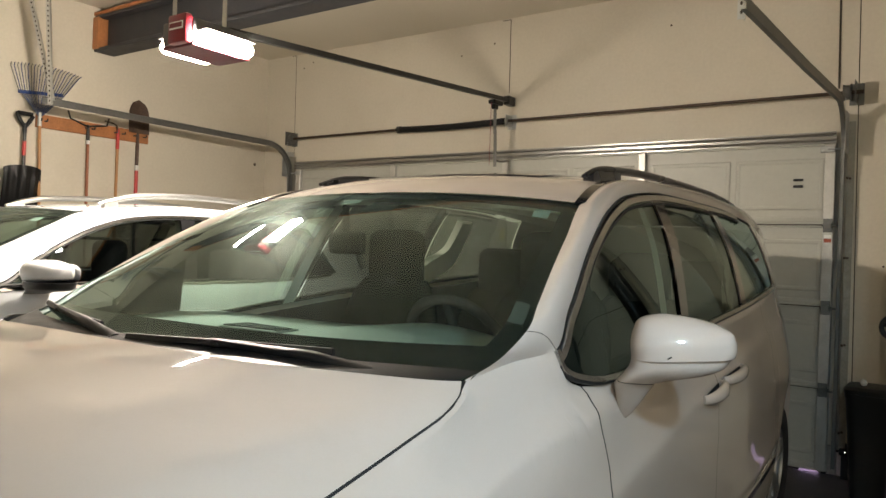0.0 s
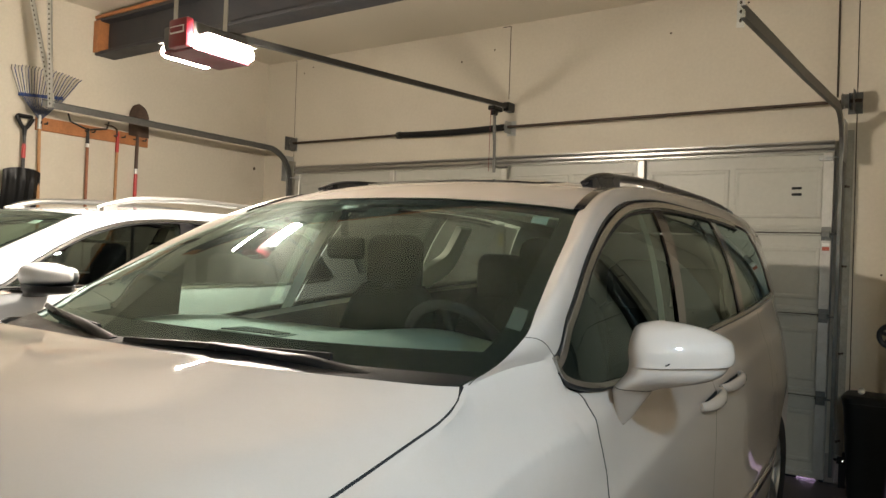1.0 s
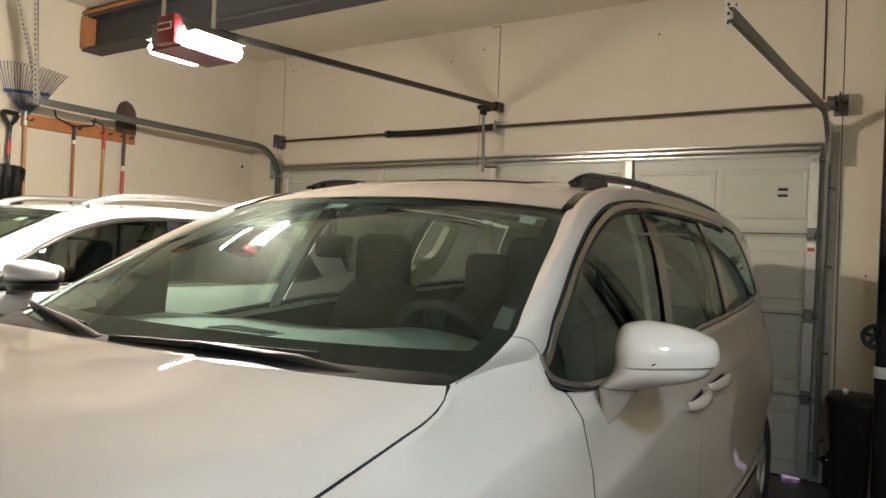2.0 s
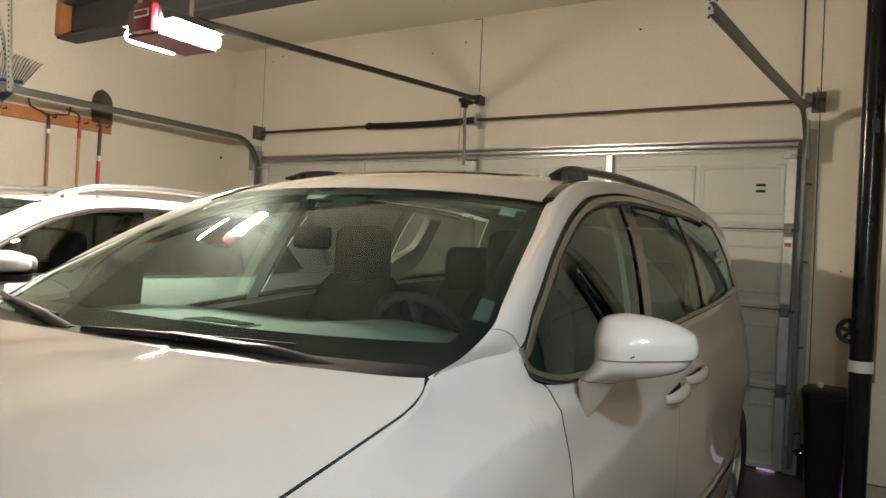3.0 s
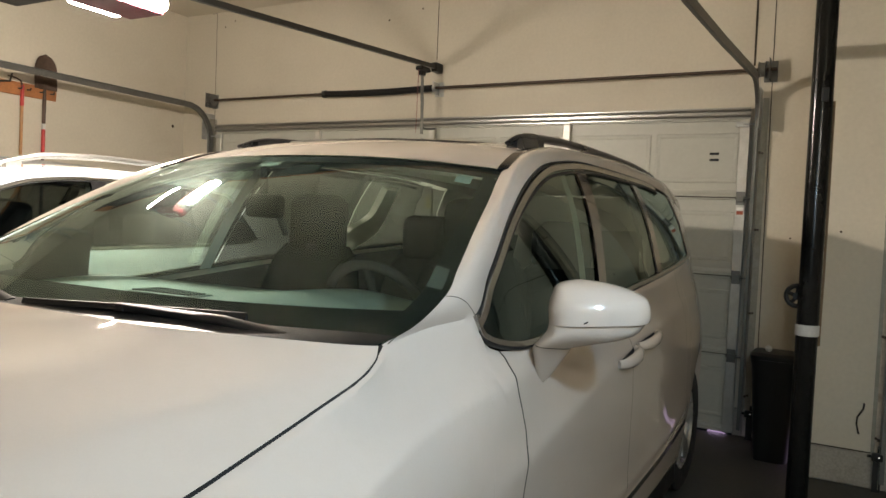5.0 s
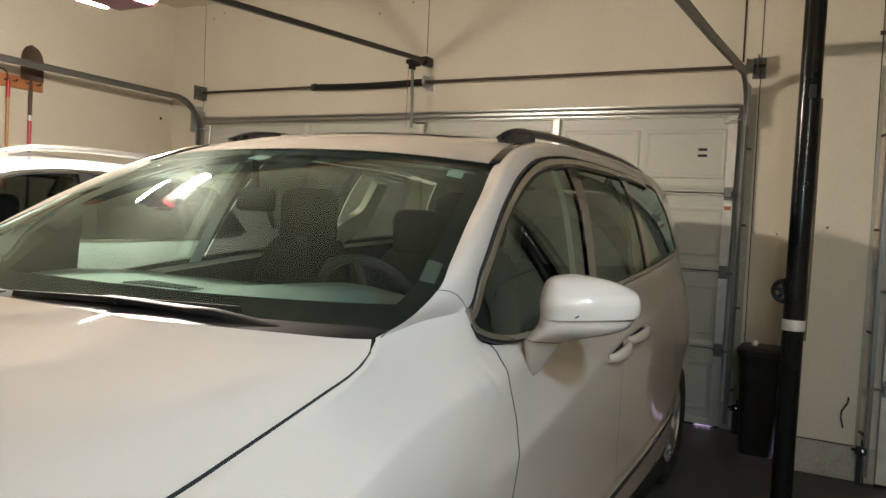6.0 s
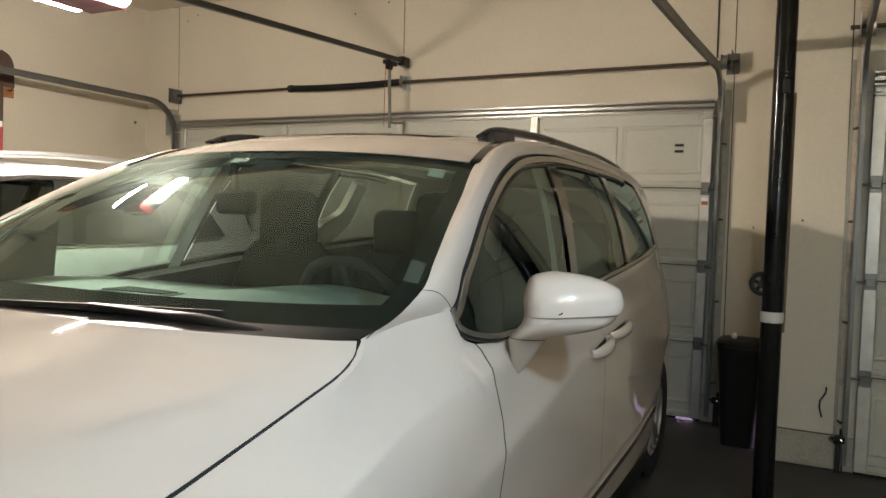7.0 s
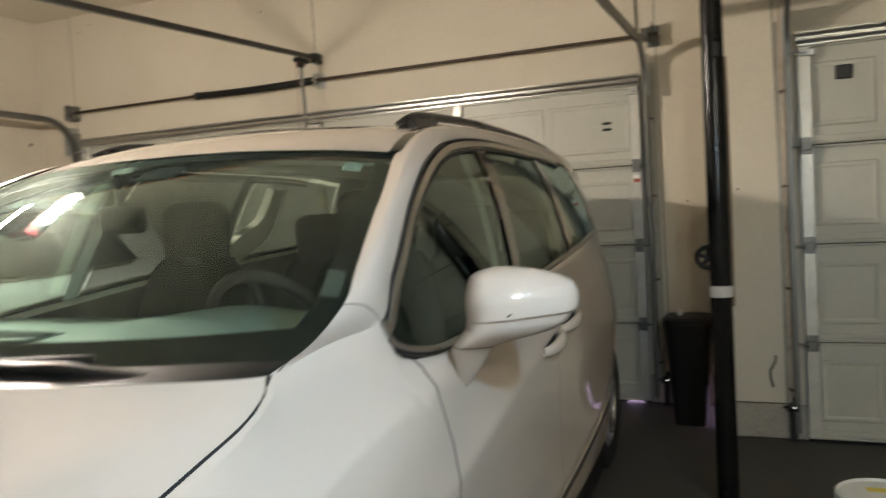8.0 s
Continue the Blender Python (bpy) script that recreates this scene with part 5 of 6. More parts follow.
def door_handle(car, s, u0, u1, w, body_mat, sg, label="white pull handle", rise=0.028):
    """A bar standing proud of the door over a flat dark patch, the recess's shade."""
    bm = bmesh.new()
    n = 16
    pts = []
    for i in range(n + 1):
        t = i / n
        u = lerp(u0, u1, t)
        x, y, z = s.side(u, w + rise * t, 0.006 + 0.032 * math.sin(math.pi * min(1, max(0, t))) ** 0.5)
        pts.append((x * sg, y, z))
    tube(bm, pts, [0.013 + 0.008 * math.sin(math.pi * i / n) for i in range(n + 1)], 10, squash=(0.8, 1.15))
    hd = part("door_handle", bm, body_mat, car, label, smooth=60)
    # shade of the recess as a dark sheet on the door skin
    bm = bmesh.new()
    grid(bm, lambda a, b: (lambda p: (p[0] * sg, p[1], p[2]))(s.side(lerp(u0 + 0.02, u1 - 0.02, a), w + rise * a + lerp(-0.012, 0.006, b), 0.0025)), 8, 4)
    part("recess_shade", bm, M_DARKIN, hd, "flat dark patch for the shade behind the handle")


def interior(car, s, dash_u, dash_w, wheel_at, kind):
    """Dashboard, steering wheel, seats and mirror."""
    bm = bmesh.new()
    hw = 0.78 if kind == "minivan" else 0.72
    prof = [(dash_u[0], dash_w - 0.06), (lerp(*dash_u, 0.3), dash_w - 0.015), (lerp(*dash_u, 0.7), dash_w), (dash_u[1] - 0.03, dash_w - 0.005), (dash_u[1], dash_w - 0.04), (dash_u[1] - 0.04, dash_w - 0.18), (dash_u[1] - 0.10, 0.6), (dash_u[0], 0.55)]
    rings = []
    n = 24
    for i in range(n + 1):
        x = -1 + 2 * i / n
        k = 1 - 0.28 * abs(x) ** 3
        hump = 0.035 * math.exp(-((x * hw - wheel_at[0]) / 0.2) ** 2)
        rings.append([bm.verts.new((x * hw, dash_u[0] + (u - dash_u[0]) * (1 - 0.08 * x * x) + 0.16 * x * x, w + (hump if 0 < j < 5 else 0) - 0.02 * x * x)) for j, (u, w) in enumerate(prof)])
    for q, r in zip(rings, rings[1:]):
        for j in range(len(prof)):
            bm.faces.new((q[j], q[(j + 1) % len(prof)], r[(j + 1) % len(prof)], r[j]))
    bm.faces.new(rings[0])
    bm.faces.new(rings[-1][::-1])
    dash = part("dashboard", bm, M_DASH if kind == "minivan" else M_DARKIN, car, "grey padded dashboard", smooth=50)
    if kind == "minivan":
        bm = bmesh.new()
        for i in range(17):
            u = 1.335
            x = -0.10 + 0.0125 * i
            box(bm, x, u - 0.045 + 0.0012 * i, dash_w + 0.001, x + 0.006, u + 0.05 - 0.001 * i, dash_w + 0.006)
        tagged(part("speaker_grille", bm, M_DARKIN, dash, "dark slatted speaker grille"), kind="stuff")
        bm = bmesh.new()
        box(bm, -0.11, 1.28, dash_w - 0.006, 0.115, 1.39, dash_w + 0.0022, 0.003)
        part("grille_plate", bm, mat("grille_grey", (0.09, 0.095, 0.09), 0.6), dash)
    bm = bmesh.new()
    R = 0.185
    c = Vector(wheel_at)
    rot = Matrix.Rotation(radians(-62), 3, "X")
    ring = [c + rot @ Vector((R * math.cos(a), R * math.sin(a), 0)) for a in [2 * math.pi * k / 36 for k in range(37)]]
    tube(bm, ring, 0.016, 8, caps=False)
    for a in (0.0, math.pi, -math.pi / 2):
        tube(bm, [c, c + rot @ Vector((R * math.cos(a), R * math.sin(a), 0))], 0.014, 8)
    hub = bmesh.ops.create_uvsphere(bm, u_segments=14, v_segments=8, radius=0.07)
    for v in hub["verts"]:
        v.co = c + rot @ Vector((v.co.x, v.co.y, v.co.z * 0.45))
    part("steering_wheel", bm, M_DARKIN, car, "black steering wheel", smooth=60)
    # rear-view mirror under the roof's front
    bm = bmesh.new()
    p = on_screen(s, 0.80, 0.53, -0.10)
    box(bm, -0.065, -0.012, -0.038, 0.065, 0.024, 0.036, 0.016, 3)
    for q in bm.verts:
        q.co = Matrix.Rotation(radians(14), 3, "Z") @ q.co + p
    tube(bm, [p, on_screen(s, 0.88, 0.5, -0.006)], 0.012, 8)
    part("rear_view_mirror", bm, M_FRIT, car, "black rear-view mirror", smooth=40)


# ---- details of the minivan ----
interior(van, vs, (0.99, 1.70), 1.195, (0.40, 1.80, 1.13), "minivan")
for v in (-0.39, 0.39):
    seat(van, v, 2.10, M_SEAT, 1.31)
for v in (-0.40, 0.40):
    seat(van, v, 3.05, M_SEAT, 1.25, wide=0.25)
for v in (-0.42, 0.0, 0.42):
    seat(van, v, 3.95, M_SEAT, 1.22, wide=0.22)
# curved cream trim of the rear side pillars
for sg in (1, -1):
    bm = bmesh.new()
    path = [(3.50, 1.62), (3.50, 1.54), (3.49, 1.46), (3.46, 1.405), (3.40, 1.365), (3.33, 1.335), (3.26, 1.295), (3.22, 1.23)]
    sweep(bm, [(sg * (vs.F(u, w) - 0.06), u, w) for u, w in path], [(-0.07, -0.012), (0.07, -0.012), (0.055, 0.02), (-0.055, 0.02)], up=(-sg, 0, 0))
    part("pillar_trim", bm, M_CREAM, van, "curved cream trim of the rear pillar", smooth=50)
bm = bmesh.new()
box(bm, -0.397, 2.392, 1.292, -0.342, 2.412, 1.315, 0.004)
part("seat_tag", bm, M_GAP, van, "small black tag on the seat")
wiper(van, vs, (0.02, 0.90), (0.055, 0.82), 0.515, 0.835, 0.055, 0.088, "black wiper lying at the windscreen's foot")
wiper(van, vs, (0.05, 0.485), (0.075, 0.40), 0.06, 0.42, 0.135, 0.085, "black wiper lying at the windscreen's foot")
patch("sticker", van, vs, 0.895, 0.935, 0.925, 0.955, -0.003, M_STICK, "small pale sticker behind the glass")
patch("registration_label", van, vs, 0.365, 0.485, 0.972, 0.991, -0.002, mat("grey_label", (0.06, 0.063, 0.06), 0.6), "grey paper label in the screen's corner")
patch("toll_tag", van, vs, 0.895, 0.93, 0.47, 0.52, -0.003, M_STICK, "pale toll tag under the roof edge")
patch("sensor_box", van, vs, 0.85, 0.94, 0.55, 0.63, -0.012, M_FRIT, "black sensor box behind the glass")
for sg in (1, -1):
    van_mirror(van, sg)
    roof_rail(van, 0.6, [(2.20, 1.712, 0.62), (2.30, 1.742, 0.618), (2.45, 1.760, 0.615), (3.0, 1.785, 0.61), (3.7, 1.788, 0.60), (4.3, 1.765, 0.585), (4.42, 1.745, 0.58)], 0.021, M_RAILD, "black roof rail", sg)
    door_handle(van, vs, 2.345, 2.575, 0.985, M_VAN, sg, rise=0.026)
    door_handle(van, vs, 2.885, 2.605, 1.037, M_VAN, sg, rise=-0.021)
    bm = bmesh.new()
    path = [vs.side(lerp(1.45, 3.62, i / 40), 0.43 + 0.10 * (i / 40) ** 2, 0.004) for i in range(41)]
    sweep(bm, [(x * sg, y, z) for x, y, z in path], [(-0.006, -0.012), (0.006, -0.012), (0.006, 0.012), (-0.006, 0.012)])
    part("sill_trim", bm, M_CHROME, van, "bright strip along the sill", smooth=40)
    bm = bmesh.new()
    path = [vs.side(lerp(1.42, 3.64, i / 40), 0.27, 0.002) for i in range(41)]
    sweep(bm, [(x * sg, y, z) for x, y, z in path], [(-0.03, -0.05), (0.012, -0.05), (0.012, 0.05), (-0.03, 0.05)])
    part("sill_cladding", bm, M_BLACKPL, van, "black sill cladding", smooth=40)
bm = bmesh.new()
grid(bm, lambda a, b: (lambda p: (p[0], p[1], p[2] + 0.005))(vs.roof(lerp(0.20, 0.45, a), lerp(0.17, 0.83, b))), 12, 12)
part("sunroof", bm, M_GBLACK, van, "dark glass sunroof", smooth=True)
bm = bmesh.new()
tube(bm, [(-0.40, 4.55, 1.735), (-0.40, 4.60, 1.80), (-0.40, 4.66, 1.86)], [0.01, 0.006, 0.004], 8)
part("aerial", bm, M_BLACKPL, van)

for sg in (1, -1):
    bm = bmesh.new()
    path = [Vector(vs.pillar(2.006 / 11, i / 12)) + Vector((0.0002, 0, 0.0002)) for i in range(13)]
    tube(bm, [(p.x * sg, p.y, p.z) for p in path], 0.0008, 5)
    part("fender_seam", bm, M_GAP, van, "thin dark seam at the pillar's foot")
bm = bmesh.new()
tube(bm, [(1.133, 1.561, 1.208), (1.141, 1.566, 1.213)], 0.0018, 5)
part("scratch", bm, M_GAP, van, "small dark scratch on the mirror")

# ---- details of the other car ----
interior(suv, ss, (0.99, 1.62), 1.10, (0.36, 1.78, 1.02), "suv")
for v in (-0.36, 0.36):
    seat(suv, v, 2.12, M_SEAT, 1.22)
for v in (-0.36, 0.36):
    seat(suv, v, 3.0, M_SEAT, 1.18, wide=0.25)
patch("sticker", suv, ss, 0.86, 0.90, 0.885, 0.925, -0.003, M_STICK, "small pale sticker behind the glass")
for sg in (1, -1):
    door_mirror(suv, ss, (1.06, 1.775, 1.266), (0.15, 0.125, 0.064), M_SUV,
                [(0.84, 1.80, 1.150, 0.03, 0.06), (0.91, 1.79, 1.165, 0.05, 0.07), (1.02, 1.775, 1.182, 0.14, 0.09), (1.05, 1.765, 1.195, 0.15, 0.105), (1.055, 1.765, 1.222, 0.152, 0.112)], sg, dark_low=True)
    roof_rail(suv, 0.56, [(2.28, 1.645, 0.56), (2.38, 1.675, 0.558), (2.55, 1.712, 0.555), (3.0, 1.735, 0.55), (3.5, 1.73, 0.54), (3.9, 1.69, 0.53), (4.0, 1.645, 0.525)], 0.026, mat("satin_rail", (0.55, 0.55, 0.53), 0.35, 0.9), "silver roof rail", sg)
    door_handle(suv, ss, 2.42, 2.66, 0.98, M_SUV, sg)
    door_handle(suv, ss, 3.2, 3.42, 0.99, M_SUV, sg)
    bm = bmesh.new()
    path = [ss.side(lerp(1.62, 4.0, i / 40), ss.top(lerp(1.62, 4.0, i / 40)) - 0.012, 0.004) for i in range(41)]
    sweep(bm, [(x * sg, y, z) for x, y, z in path], [(-0.005, -0.008), (0.005, -0.008), (0.005, 0.008), (-0.005, 0.008)])
    part("belt_trim", bm, M_CHROME, suv, "bright strip under the windows", smooth=40)



# ---------- cool lamp out of view, placed by the mirror's shadow; fixture assumed ---
M_BULB = glow("cool_bulb", (0.55, 0.79, 1.0), 840.0)
wl = thing("unseen_cool_lamp", (3.10, 0.45, 1.85), "unseen cool lamp, assumed as a bulb under a hanging shade", "pendant lamp")
bm = bmesh.new()
tube(bm, [(0, 0, 0.10), (0, 0, CZ - 1.85 - 0.012)], 0.004, 8)
part("cord", bm, M_BLACKPL, wl, smooth=40)
bm = bmesh.new()
ring_lathe(bm, [(0.05, CZ - 1.85 - 0.03), (0.055, CZ - 1.85 - 0.001)], 20, "z")
part("ceiling_rose", bm, M_WHITE, wl, smooth=40)
bm = bmesh.new()
ring_lathe(bm, [(0.022, 0.10), (0.05, 0.085), (0.16, 0.005), (0.163, 0.005), (0.052, 0.09), (0.023, 0.106)], 32, "z", cap=False)
part("shade", bm, M_WHITE, wl, "white enamel shade", smooth=40)
bm = bmesh.new()
ring_lathe(bm, [(0.018, 0.04), (0.022, 0.06), (0.022, 0.10), (0.008, 0.115)], 18, "z")
part("lamp_socket", bm, M_WHITE, wl, smooth=40)
bm = bmesh.new()
bmesh.ops.create_uvsphere(bm, u_segments=20, v_segments=12, radius=0.045)
part("bulb", bm, M_BULB, wl, "glowing cool white bulb", smooth=True)

# ---------- added fill lamp behind the view, a round globe on the house wall ---
cl = thing("fill_lamp", (4.2, SOUTH, 2.5), "unseen fill lamp, a round warm globe on the house wall", "wall lamp")
bm = bmesh.new()
ring_lathe(bm, [(0.075, 0.001), (0.075, 0.02), (0.05, 0.035)], 24, "y")
part("base", bm, M_WHITE, cl, "white round base", smooth=40)
bm = bmesh.new()
bmesh.ops.create_uvsphere(bm, u_segments=24, v_segments=14, radius=0.09)
for v in bm.verts:
    v.co.y += 0.12
part("globe", bm, glow("warm_globe", (0.98, 0.95, 0.84), 360.0), cl, "glowing warm globe of the fill lamp", smooth=True)

# ---------- pole ----------
M_HEMP = mat("brown_cord", (0.16, 0.11, 0.06), 0.8, vary=0.3, scale=40)
pl = thing("steel_pole", (2.716, 3.42, 0), "glossy black steel pole with a band of tape", "pole")
PR = 0.0465
bm = bmesh.new()
ring_lathe(bm, [(PR, 0.0), (PR, CZ)], 32, "z")
part("shaft", bm, M_ABS, pl, smooth=40)
bm = bmesh.new()
ring_lathe(bm, [(PR + 0.0005, 1.004), (PR + 0.003, 1.006), (PR + 0.004, 1.03), (PR + 0.003, 1.052), (PR + 0.0005, 1.054)], 32, "z", cap=False)
part("tape", bm, mat("grey_tape", (0.50, 0.48, 0.44), 0.5, vary=0.15, scale=30), pl, "pale grey tape band", smooth=40)
bm = bmesh.new()
tube(bm, [(PR + 0.004, 0.012, 0.96), (PR + 0.006, 0.014, 1.3), (PR + 0.005, 0.012, 1.7), (PR + 0.004, 0.010, 2.06)], 0.0055, 8)
part("cord", bm, M_HEMP, pl, "thin brown cord along the pole", smooth=40)
# round reel with holes, fixed at the pole's side
bm = bmesh.new()
tube(bm, [(-0.05 + 0.047 * math.cos(a), 0.03, 1.178 + 0.047 * math.sin(a)) for a in [2 * math.pi * k / 30 for k in range(31)]], 0.011, 8, caps=False)
for k in range(5):
    a = 2 * math.pi * k / 5 + 0.3
    tube(bm, [(-0.05, 0.03, 1.178), (-0.05 + 0.047 * math.cos(a), 0.03, 1.178 + 0.047 * math.sin(a))], 0.0095, 6)
ring_lathe(bm, [(0.018, -0.012), (0.018, 0.012)], 12, "y", (-0.05, 0.03, 1.178))
part("reel", bm, M_BLACKPL, pl, "small black reel with round holes", smooth=40)
bm = bmesh.new()
box(bm, 0.0, -0.0665, 2.05, 0.03, -0.0565, 2.11, 0.002)
part("clip", bm, M_BLACKPL, pl)

# ---------- black bin with a ball on its lid ----------
bn = thing("waste_bin", (2.47, 4.98, 0), "tall black plastic waste bin with lid", "bin")
bm = bmesh.new()
rings = []
for z, k in ((0.0, 0.70), (0.02, 0.72), (0.62, 0.98), (0.645, 1.03), (0.66, 1.03)):
    ring = []
    for j in range(24):
        a = 2 * math.pi * j / 24
        ring.append(bm.verts.new((0.145 * k * math.copysign(abs(math.cos(a)) ** 0.45, math.cos(a)), 0.16 * k * math.copysign(abs(math.sin(a)) ** 0.45, math.sin(a)), z)))
    rings.append(ring)
for q, r in zip(rings, rings[1:]):
    for j in range(24):
        bm.faces.new((q[j], q[(j + 1) % 24], r[(j + 1) % 24], r[j]))
bm.faces.new(rings[0][::-1])
bm.faces.new(rings[-1])
part("body", bm, M_BLACKPL, bn, smooth=40)
bm = bmesh.new()
rings = []
for z, k in ((0.661, 1.05), (0.685, 1.06), (0.70, 0.98), (0.705, 0.8)):
    ring = []
    for j in range(24):
        a = 2 * math.pi * j / 24
        ring.append(bm.verts.new((0.145 * k * math.copysign(abs(math.cos(a)) ** 0.45, math.cos(a)), 0.16 * k * math.copysign(abs(math.sin(a)) ** 0.45, math.sin(a)), z)))
    rings.append(ring)
for q, r in zip(rings, rings[1:]):
    for j in range(24):
        bm.faces.new((q[j], q[(j + 1) % 24], r[(j + 1) % 24], r[j]))
bm.faces.new(rings[0][::-1])
bm.faces.new(rings[-1])
part("lid", bm, M_BLACKPL, bn, "black lid", smooth=40)
bm = bmesh.new()
bmesh.ops.create_uvsphere(bm, u_segments=18, v_segments=10, radius=0.021)
bl = tagged(part("ball", bm, mat("dull_white_ball", (0.55, 0.53, 0.47), 0.5), None, smooth=True), "small off-white ball on the bin's lid", "ball")
bl.location = (2.425, 4.93, 0.726)

# ---------- bucket ----------
bk = thing("bucket", (3.24, 2.83, 0), "white plastic bucket with a yellow label on its lid", "bucket")
bm = bmesh.new()
ring_lathe(bm, [(0.13, 0.0), (0.148, 0.33), (0.153, 0.332), (0.153, 0.355)], 36, "z")
part("body", bm, mat("white_bucket", (0.62, 0.61, 0.56), 0.45, vary=0.06), bk, smooth=40)
bm = bmesh.new()
ring_lathe(bm, [(0.158, 0.345), (0.158, 0.375), (0.15, 0.38), (0.145, 0.37), (0.02, 0.371)], 36, "z")
part("lid", bm, mat("white_lid", (0.60, 0.59, 0.54), 0.4, vary=0.06), bk, smooth=40)
bm = bm_box(-0.05, 0.03, 0.3712, 0.03, 0.07, 0.3725)
part("label", bm, mat("yellow_label", (0.62, 0.48, 0.06), 0.5), bk, "yellow paper label")


# ---------- photo eyes and cord ----------
def photo_eye(x, y, z, sg):
    t = thing("photo_eye", (x, y, z), "black safety photo eye on a bracket at the door track", "sensor", "door photo eyes")
    bm = bmesh.new()
    box(bm, -0.03, -0.06, -0.022, 0.03, -0.01, 0.022, 0.008, 2)
    box(bm, -0.05 if sg < 0 else 0.03, -0.04, -0.008, -0.03 if sg < 0 else 0.05, -0.02, 0.008, 0.003)
    part("housing", bm, M_BLACKPL, t, smooth=40)
    bm = bmesh.new()
    box(bm, -0.02, -0.012, -z + 0.0, 0.024, -0.008, -0.024)
    box(bm, 0.0, -0.009, -0.02, 0.03, 0.03, 0.05, 0.002)
    part("bracket", bm, M_BLACK, t)
    bm = bmesh.new()
    bmesh.ops.create_uvsphere(bm, u_segments=8, v_segments=6, radius=0.0028)
    for v in bm.verts:
        v.co += Vector((0.008, -0.0605, 0.003))
    part("indicator", bm, glow("led", (1.0, 0.95, 0.85), 7.0), t, "tiny lit indicator")


photo_eye(3.06, JY - 0.055, 0.21, -1)
photo_eye(2.285, DY - 0.03, 0.19, -1)
cd = thing("cable_end", (2.965, JY - 0.012, 0.462), "short black cable hanging out of the wall", "cable")
bm = bmesh.new()
tube(bm, [(0.012, 0.01, 0.03), (0.014, -0.01, 0.03), (0.01, -0.015, 0.0), (-0.018, -0.012, -0.05), (-0.02, -0.012, -0.09), (-0.005, -0.012, -0.15)], 0.0052, 8)
part("cord", bm, M_BLACKPL, cd, smooth=60)

# ---------- tool rack on the side wall ----------
TX = WL
rk = thing("tool_rack", (TX, 2.86, 2.395), "orange wooden board with hooks on the side wall", "tool rack")
bm = bm_box(0.001, 0.0, 0.0, 0.022, 1.08, 0.115, bevel=0.003)
part("board", bm, M_WOOD, rk)
for y in (0.0, 0.05, 0.42, 0.48, 0.70, 0.78, 0.90, 1.0):
    bm = bmesh.new()
    tube(bm, [(0.02, y + 0.02, 0.06), (0.075, y + 0.02, 0.055), (0.08, y + 0.02, 0.075)], 0.006, 8)
    part("hook", bm, M_BLACK, rk)
M_HANDLE = mat("ash_handle", (0.40, 0.20, 0.075), 0.5, vary=0.2, scale=12, fine=120)
M_HANDLE2 = mat("red_brown_handle", (0.27, 0.095, 0.04), 0.5, vary=0.2, scale=12, fine=120)
M_REDGRIP = mat("red_sleeve", (0.42, 0.03, 0.025), 0.4, vary=0.1)
M_BLUE = mat("blue_rake_steel", (0.02, 0.045, 0.16), 0.4, 0.3, vary=0.15)
M_RUSTBL = mat("rusty_blade", (0.085, 0.055, 0.04), 0.6, 0.5, vary=0.3, scale=14)
X = TX + 0.05

rake = thing("leaf_rake", (X, 2.875, 0.9), "leaf rake with blue steel tines hung on the rack", "rake")
bm = bmesh.new()
tube(bm, [(0, 0.05, -0.3), (0, 0.0, 1.56)], 0.0135, 10)
part("handle", bm, M_HANDLE, rake, smooth=40)
bm = bmesh.new()
tube(bm, [(0, 0.0, 1.50), (0, 0.0, 1.62)], [0.019, 0.012], 10)
part("ferrule", bm, M_SILVER, rake, smooth=40)
for i in range(22):
    t = -1 + 2 * i / 21
    bm = bmesh.new()
    y1, z1 = t * 0.30 + 0.03, 1.99 + 0.03 * (1 - t * t)
    tube(bm, [(0, t * 0.01, 1.58), (0.01, t * 0.19, 1.785), (0.012, y1 * 0.96, z1 - 0.02), (0.045, y1, z1)], 0.0034, 6)
    part("tine", bm, M_BLUE if i % 2 else M_TRACK, rake)
bm = bmesh.new()
sweep(bm, [(0.008, -0.19, 1.765), (0.008, 0.19, 1.80)], [(-0.004, -0.014), (0.004, -0.014), (0.004, 0.014), (-0.004, 0.014)])
part("spreader_bar", bm, M_BLUE, rake, "blue spreader bar")

snow = thing("snow_shovel", (X + 0.02, 2.745, 1.70), "black snow shovel with D grip hung on the rack", "snow shovel")
bm = bmesh.new()
pts = [(0, -0.058, 0.785), (0, 0.058, 0.785), (0, 0.066, 0.772), (0, 0.04, 0.725), (0, 0.016, 0.69), (0, -0.016, 0.69), (0, -0.04, 0.725), (0, -0.066, 0.772), (0, -0.058, 0.785)]
tube(bm, pts, 0.018, 8, caps=False)
tube(bm, [(0, 0, 0.70), (0, 0, 0.62)], [0.02, 0.016], 10)
part("grip", bm, M_BLACKPL, snow, smooth=50)
bm = bmesh.new()
tube(bm, [(0, 0, 0.64), (0, 0, 0.2)], 0.0145, 12)
part("shaft", bm, M_BLACK, snow, smooth=40)
bm = bmesh.new()
tube(bm, [(0, 0, 0.55), (0, 0, 0.43)], 0.0165, 12)
part("sleeve", bm, M_REDGRIP, snow, "red printed sleeve", smooth=40)
bm = bmesh.new()
n = 20
vv = []
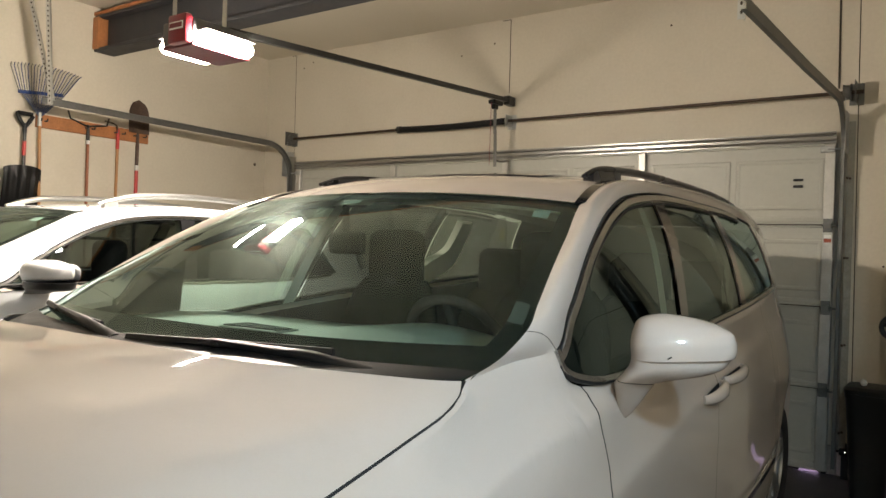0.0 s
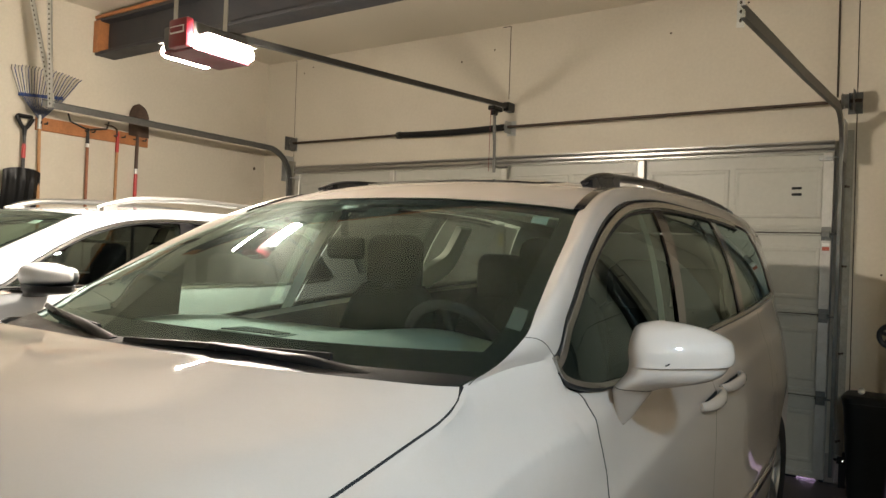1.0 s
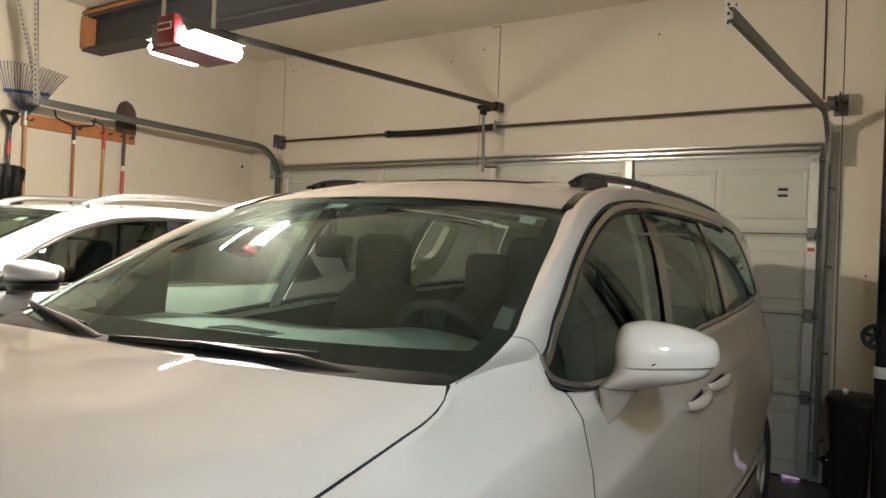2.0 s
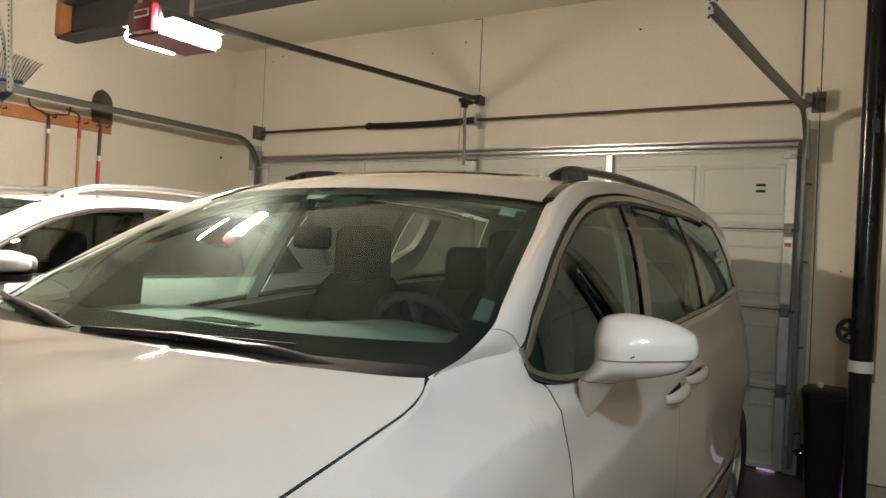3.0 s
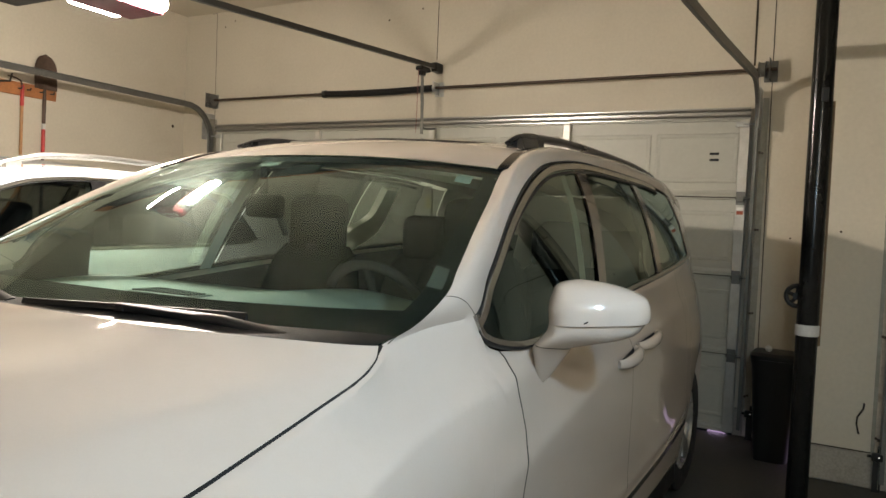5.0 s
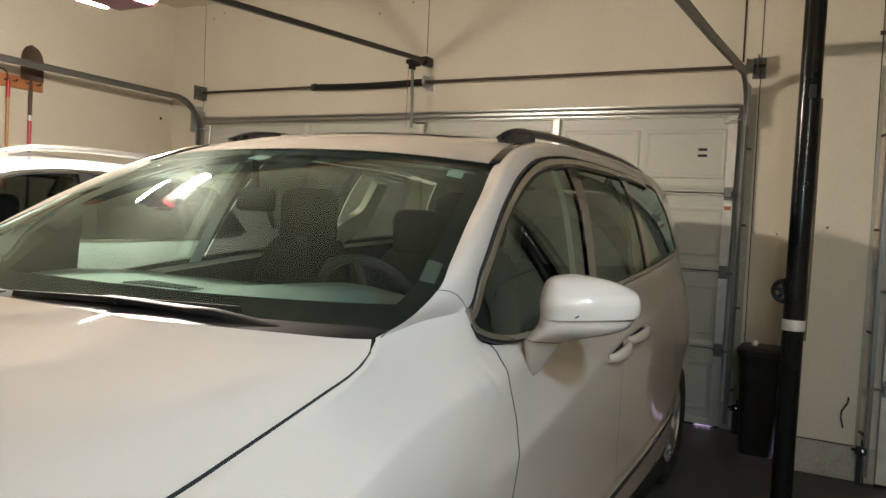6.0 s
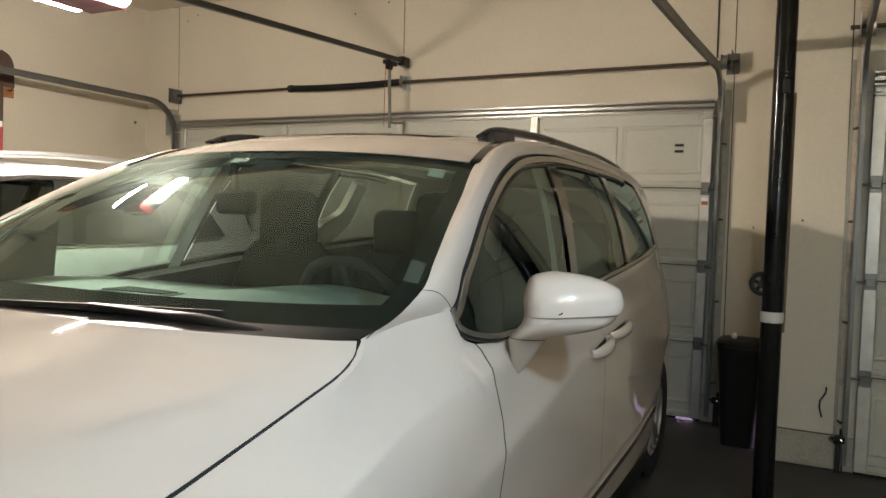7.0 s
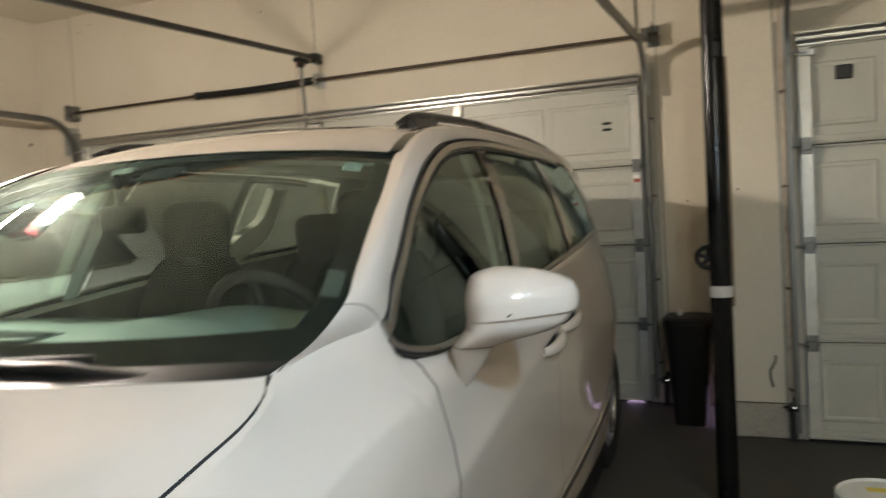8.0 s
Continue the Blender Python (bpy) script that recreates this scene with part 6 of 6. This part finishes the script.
for i in range(n + 1):
    row = []
    y = -0.16 + 0.31 * i / n
    for j in range(13):
        z = 0.345 - 0.36 * j / 12
        dx = 0.035 * (1 - ((y + 0.005) / 0.16) ** 2) + 0.012 * math.sin(i * math.pi / 2.5) * (1 if j > 2 else 0.3) - 0.06 * (j / 12) ** 2
        top = -0.03 * abs((y + 0.005) / 0.16) ** 3 if j == 0 else 0
        row.append(bm.verts.new((dx, y, z + top)))
    vv.append(row)
for a, b in zip(vv, vv[1:]):
    for j in range(12):
        bm.faces.new((a[j], a[j + 1], b[j + 1], b[j]))
bmesh.ops.recalc_face_normals(bm, faces=bm.faces)
bmesh.ops.solidify(bm, geom=bm.faces[:], thickness=0.005)
part("scoop", bm, M_BLACKPL, snow, "ribbed black plastic scoop", smooth=50)

bow = thing("garden_rake", (X, 3.31, 0.9), "garden rake with reddish wooden handle hung head up", "garden rake")
bm = bmesh.new()
tube(bm, [(0, 0.02, -0.3), (0, 0.0, 1.50)], 0.0135, 10)
part("handle", bm, M_HANDLE2, bow, smooth=40)
bm = bmesh.new()
tube(bm, [(0, 0, 1.44), (0, 0, 1.58)], [0.017, 0.011], 10)
tube(bm, [(0, -0.19, 1.68), (0.005, -0.17, 1.615), (0.005, -0.06, 1.58), (0, 0, 1.565), (0.005, 0.06, 1.58), (0.005, 0.175, 1.60), (0, 0.195, 1.67)], 0.008, 8)
part("head", bm, M_BLACK, bow, "dark forged bow head", smooth=40)
bm = bmesh.new()
tube(bm, [(0, 0, 1.405), (0, 0, 1.442)], 0.0155, 10)
part("band", bm, M_WHITE, bow, "white band on the handle", smooth=40)

hoe = thing("hoe", (X, 3.60, 0.9), "hoe with orange wooden handle hung on the rack", "hoe")
bm = bmesh.new()
tube(bm, [(0, 0.0, -0.3), (0, 0.0, 1.56)], 0.0135, 10)
part("handle", bm, M_HANDLE, hoe, smooth=40)
bm = bmesh.new()
tube(bm, [(0, 0, 1.40), (0, 0, 1.585)], [0.0165, 0.0155], 10)
part("painted_end", bm, M_REDGRIP, hoe, "red painted end", smooth=40)
bm = bmesh.new()
tube(bm, [(0, 0, 1.56), (0.012, -0.02, 1.615), (0.02, -0.06, 1.632), (0.03, -0.15, 1.64)], [0.009, 0.008, 0.007, 0.006], 8)
part("blade", bm, M_RUSTBL, hoe)

spade = thing("round_shovel", (X, 3.805, 0.9), "round point shovel with rusty blade hung blade up", "shovel")
bm = bmesh.new()
tube(bm, [(0, 0.0, -0.3), (0, 0.0, 1.30)], 0.0145, 10)
part("handle", bm, M_BLACK, spade, smooth=40)
bm = bmesh.new()
tube(bm, [(0, 0, 1.00), (0, 0, 1.24)], 0.017, 10)
part("sleeve", bm, M_REDGRIP, spade, "red fibreglass sleeve", smooth=40)
bm = bmesh.new()
tube(bm, [(0, 0, 1.22), (0, 0, 1.27)], 0.018, 10)
part("collar", bm, M_SILVER, spade, smooth=40)
bm = bmesh.new()
tube(bm, [(0, 0, 1.27), (0, 0, 1.45), (0.005, 0, 1.6)], [0.016, 0.017, 0.01], 10)
vv = []
for i in range(17):
    row = []
    for j in range(13):
        t = j / 12
        half = 0.108 * (1 if t < 0.5 else math.sqrt(max(0, 1 - ((t - 0.5) / 0.5) ** 2)) * 1.0)
        y = (-1 + 2 * i / 16) * max(half, 0.004)
        row.append(bm.verts.new((0.022 * (y / 0.108) ** 2 - 0.01 * math.sin(math.pi * t), y, 1.58 + 0.32 * t)))
    vv.append(row)
for a, b in zip(vv, vv[1:]):
    for j in range(12):
        bm.faces.new((a[j], a[j + 1], b[j + 1], b[j]))
part("blade", bm, M_RUSTBL, spade, "rusty pointed blade", smooth=50)

# ---------- small marks on the walls ----------
def mark(name, x, y, z, r, label, axis="y"):
    bm = bmesh.new()
    d = bmesh.ops.create_uvsphere(bm, u_segments=8, v_segments=6, radius=r)
    for v in bm.verts:
        if axis == "y":
            v.co.y *= 0.3
        else:
            v.co.x *= 0.3
    ob = tagged(part(name, bm, M_ROD, None, smooth=True), label, "nail")
    ob.location = (x, y, z)


mark("nail", WL, 5.30, 2.36, 0.018, "dark plug in the side wall", "x")
for x, z in ((-1.02, 3.30), (-0.66, 3.37), (-2.98, 3.47), (-3.12, 3.42), (0.97, 3.30), (1.55, 3.45)):
    mark("nail", x, WALL_Y, z, 0.009, "small dark nail hole in the drywall")
for x, z in ((3.06, 1.55), (2.80, 1.50), (2.47, 1.45), (2.27, 1.32), (2.26, 0.72)):
    mark("nail", x, JY if x > JX else WALL_Y, z, 0.007, "small dark nail hole in the drywall")
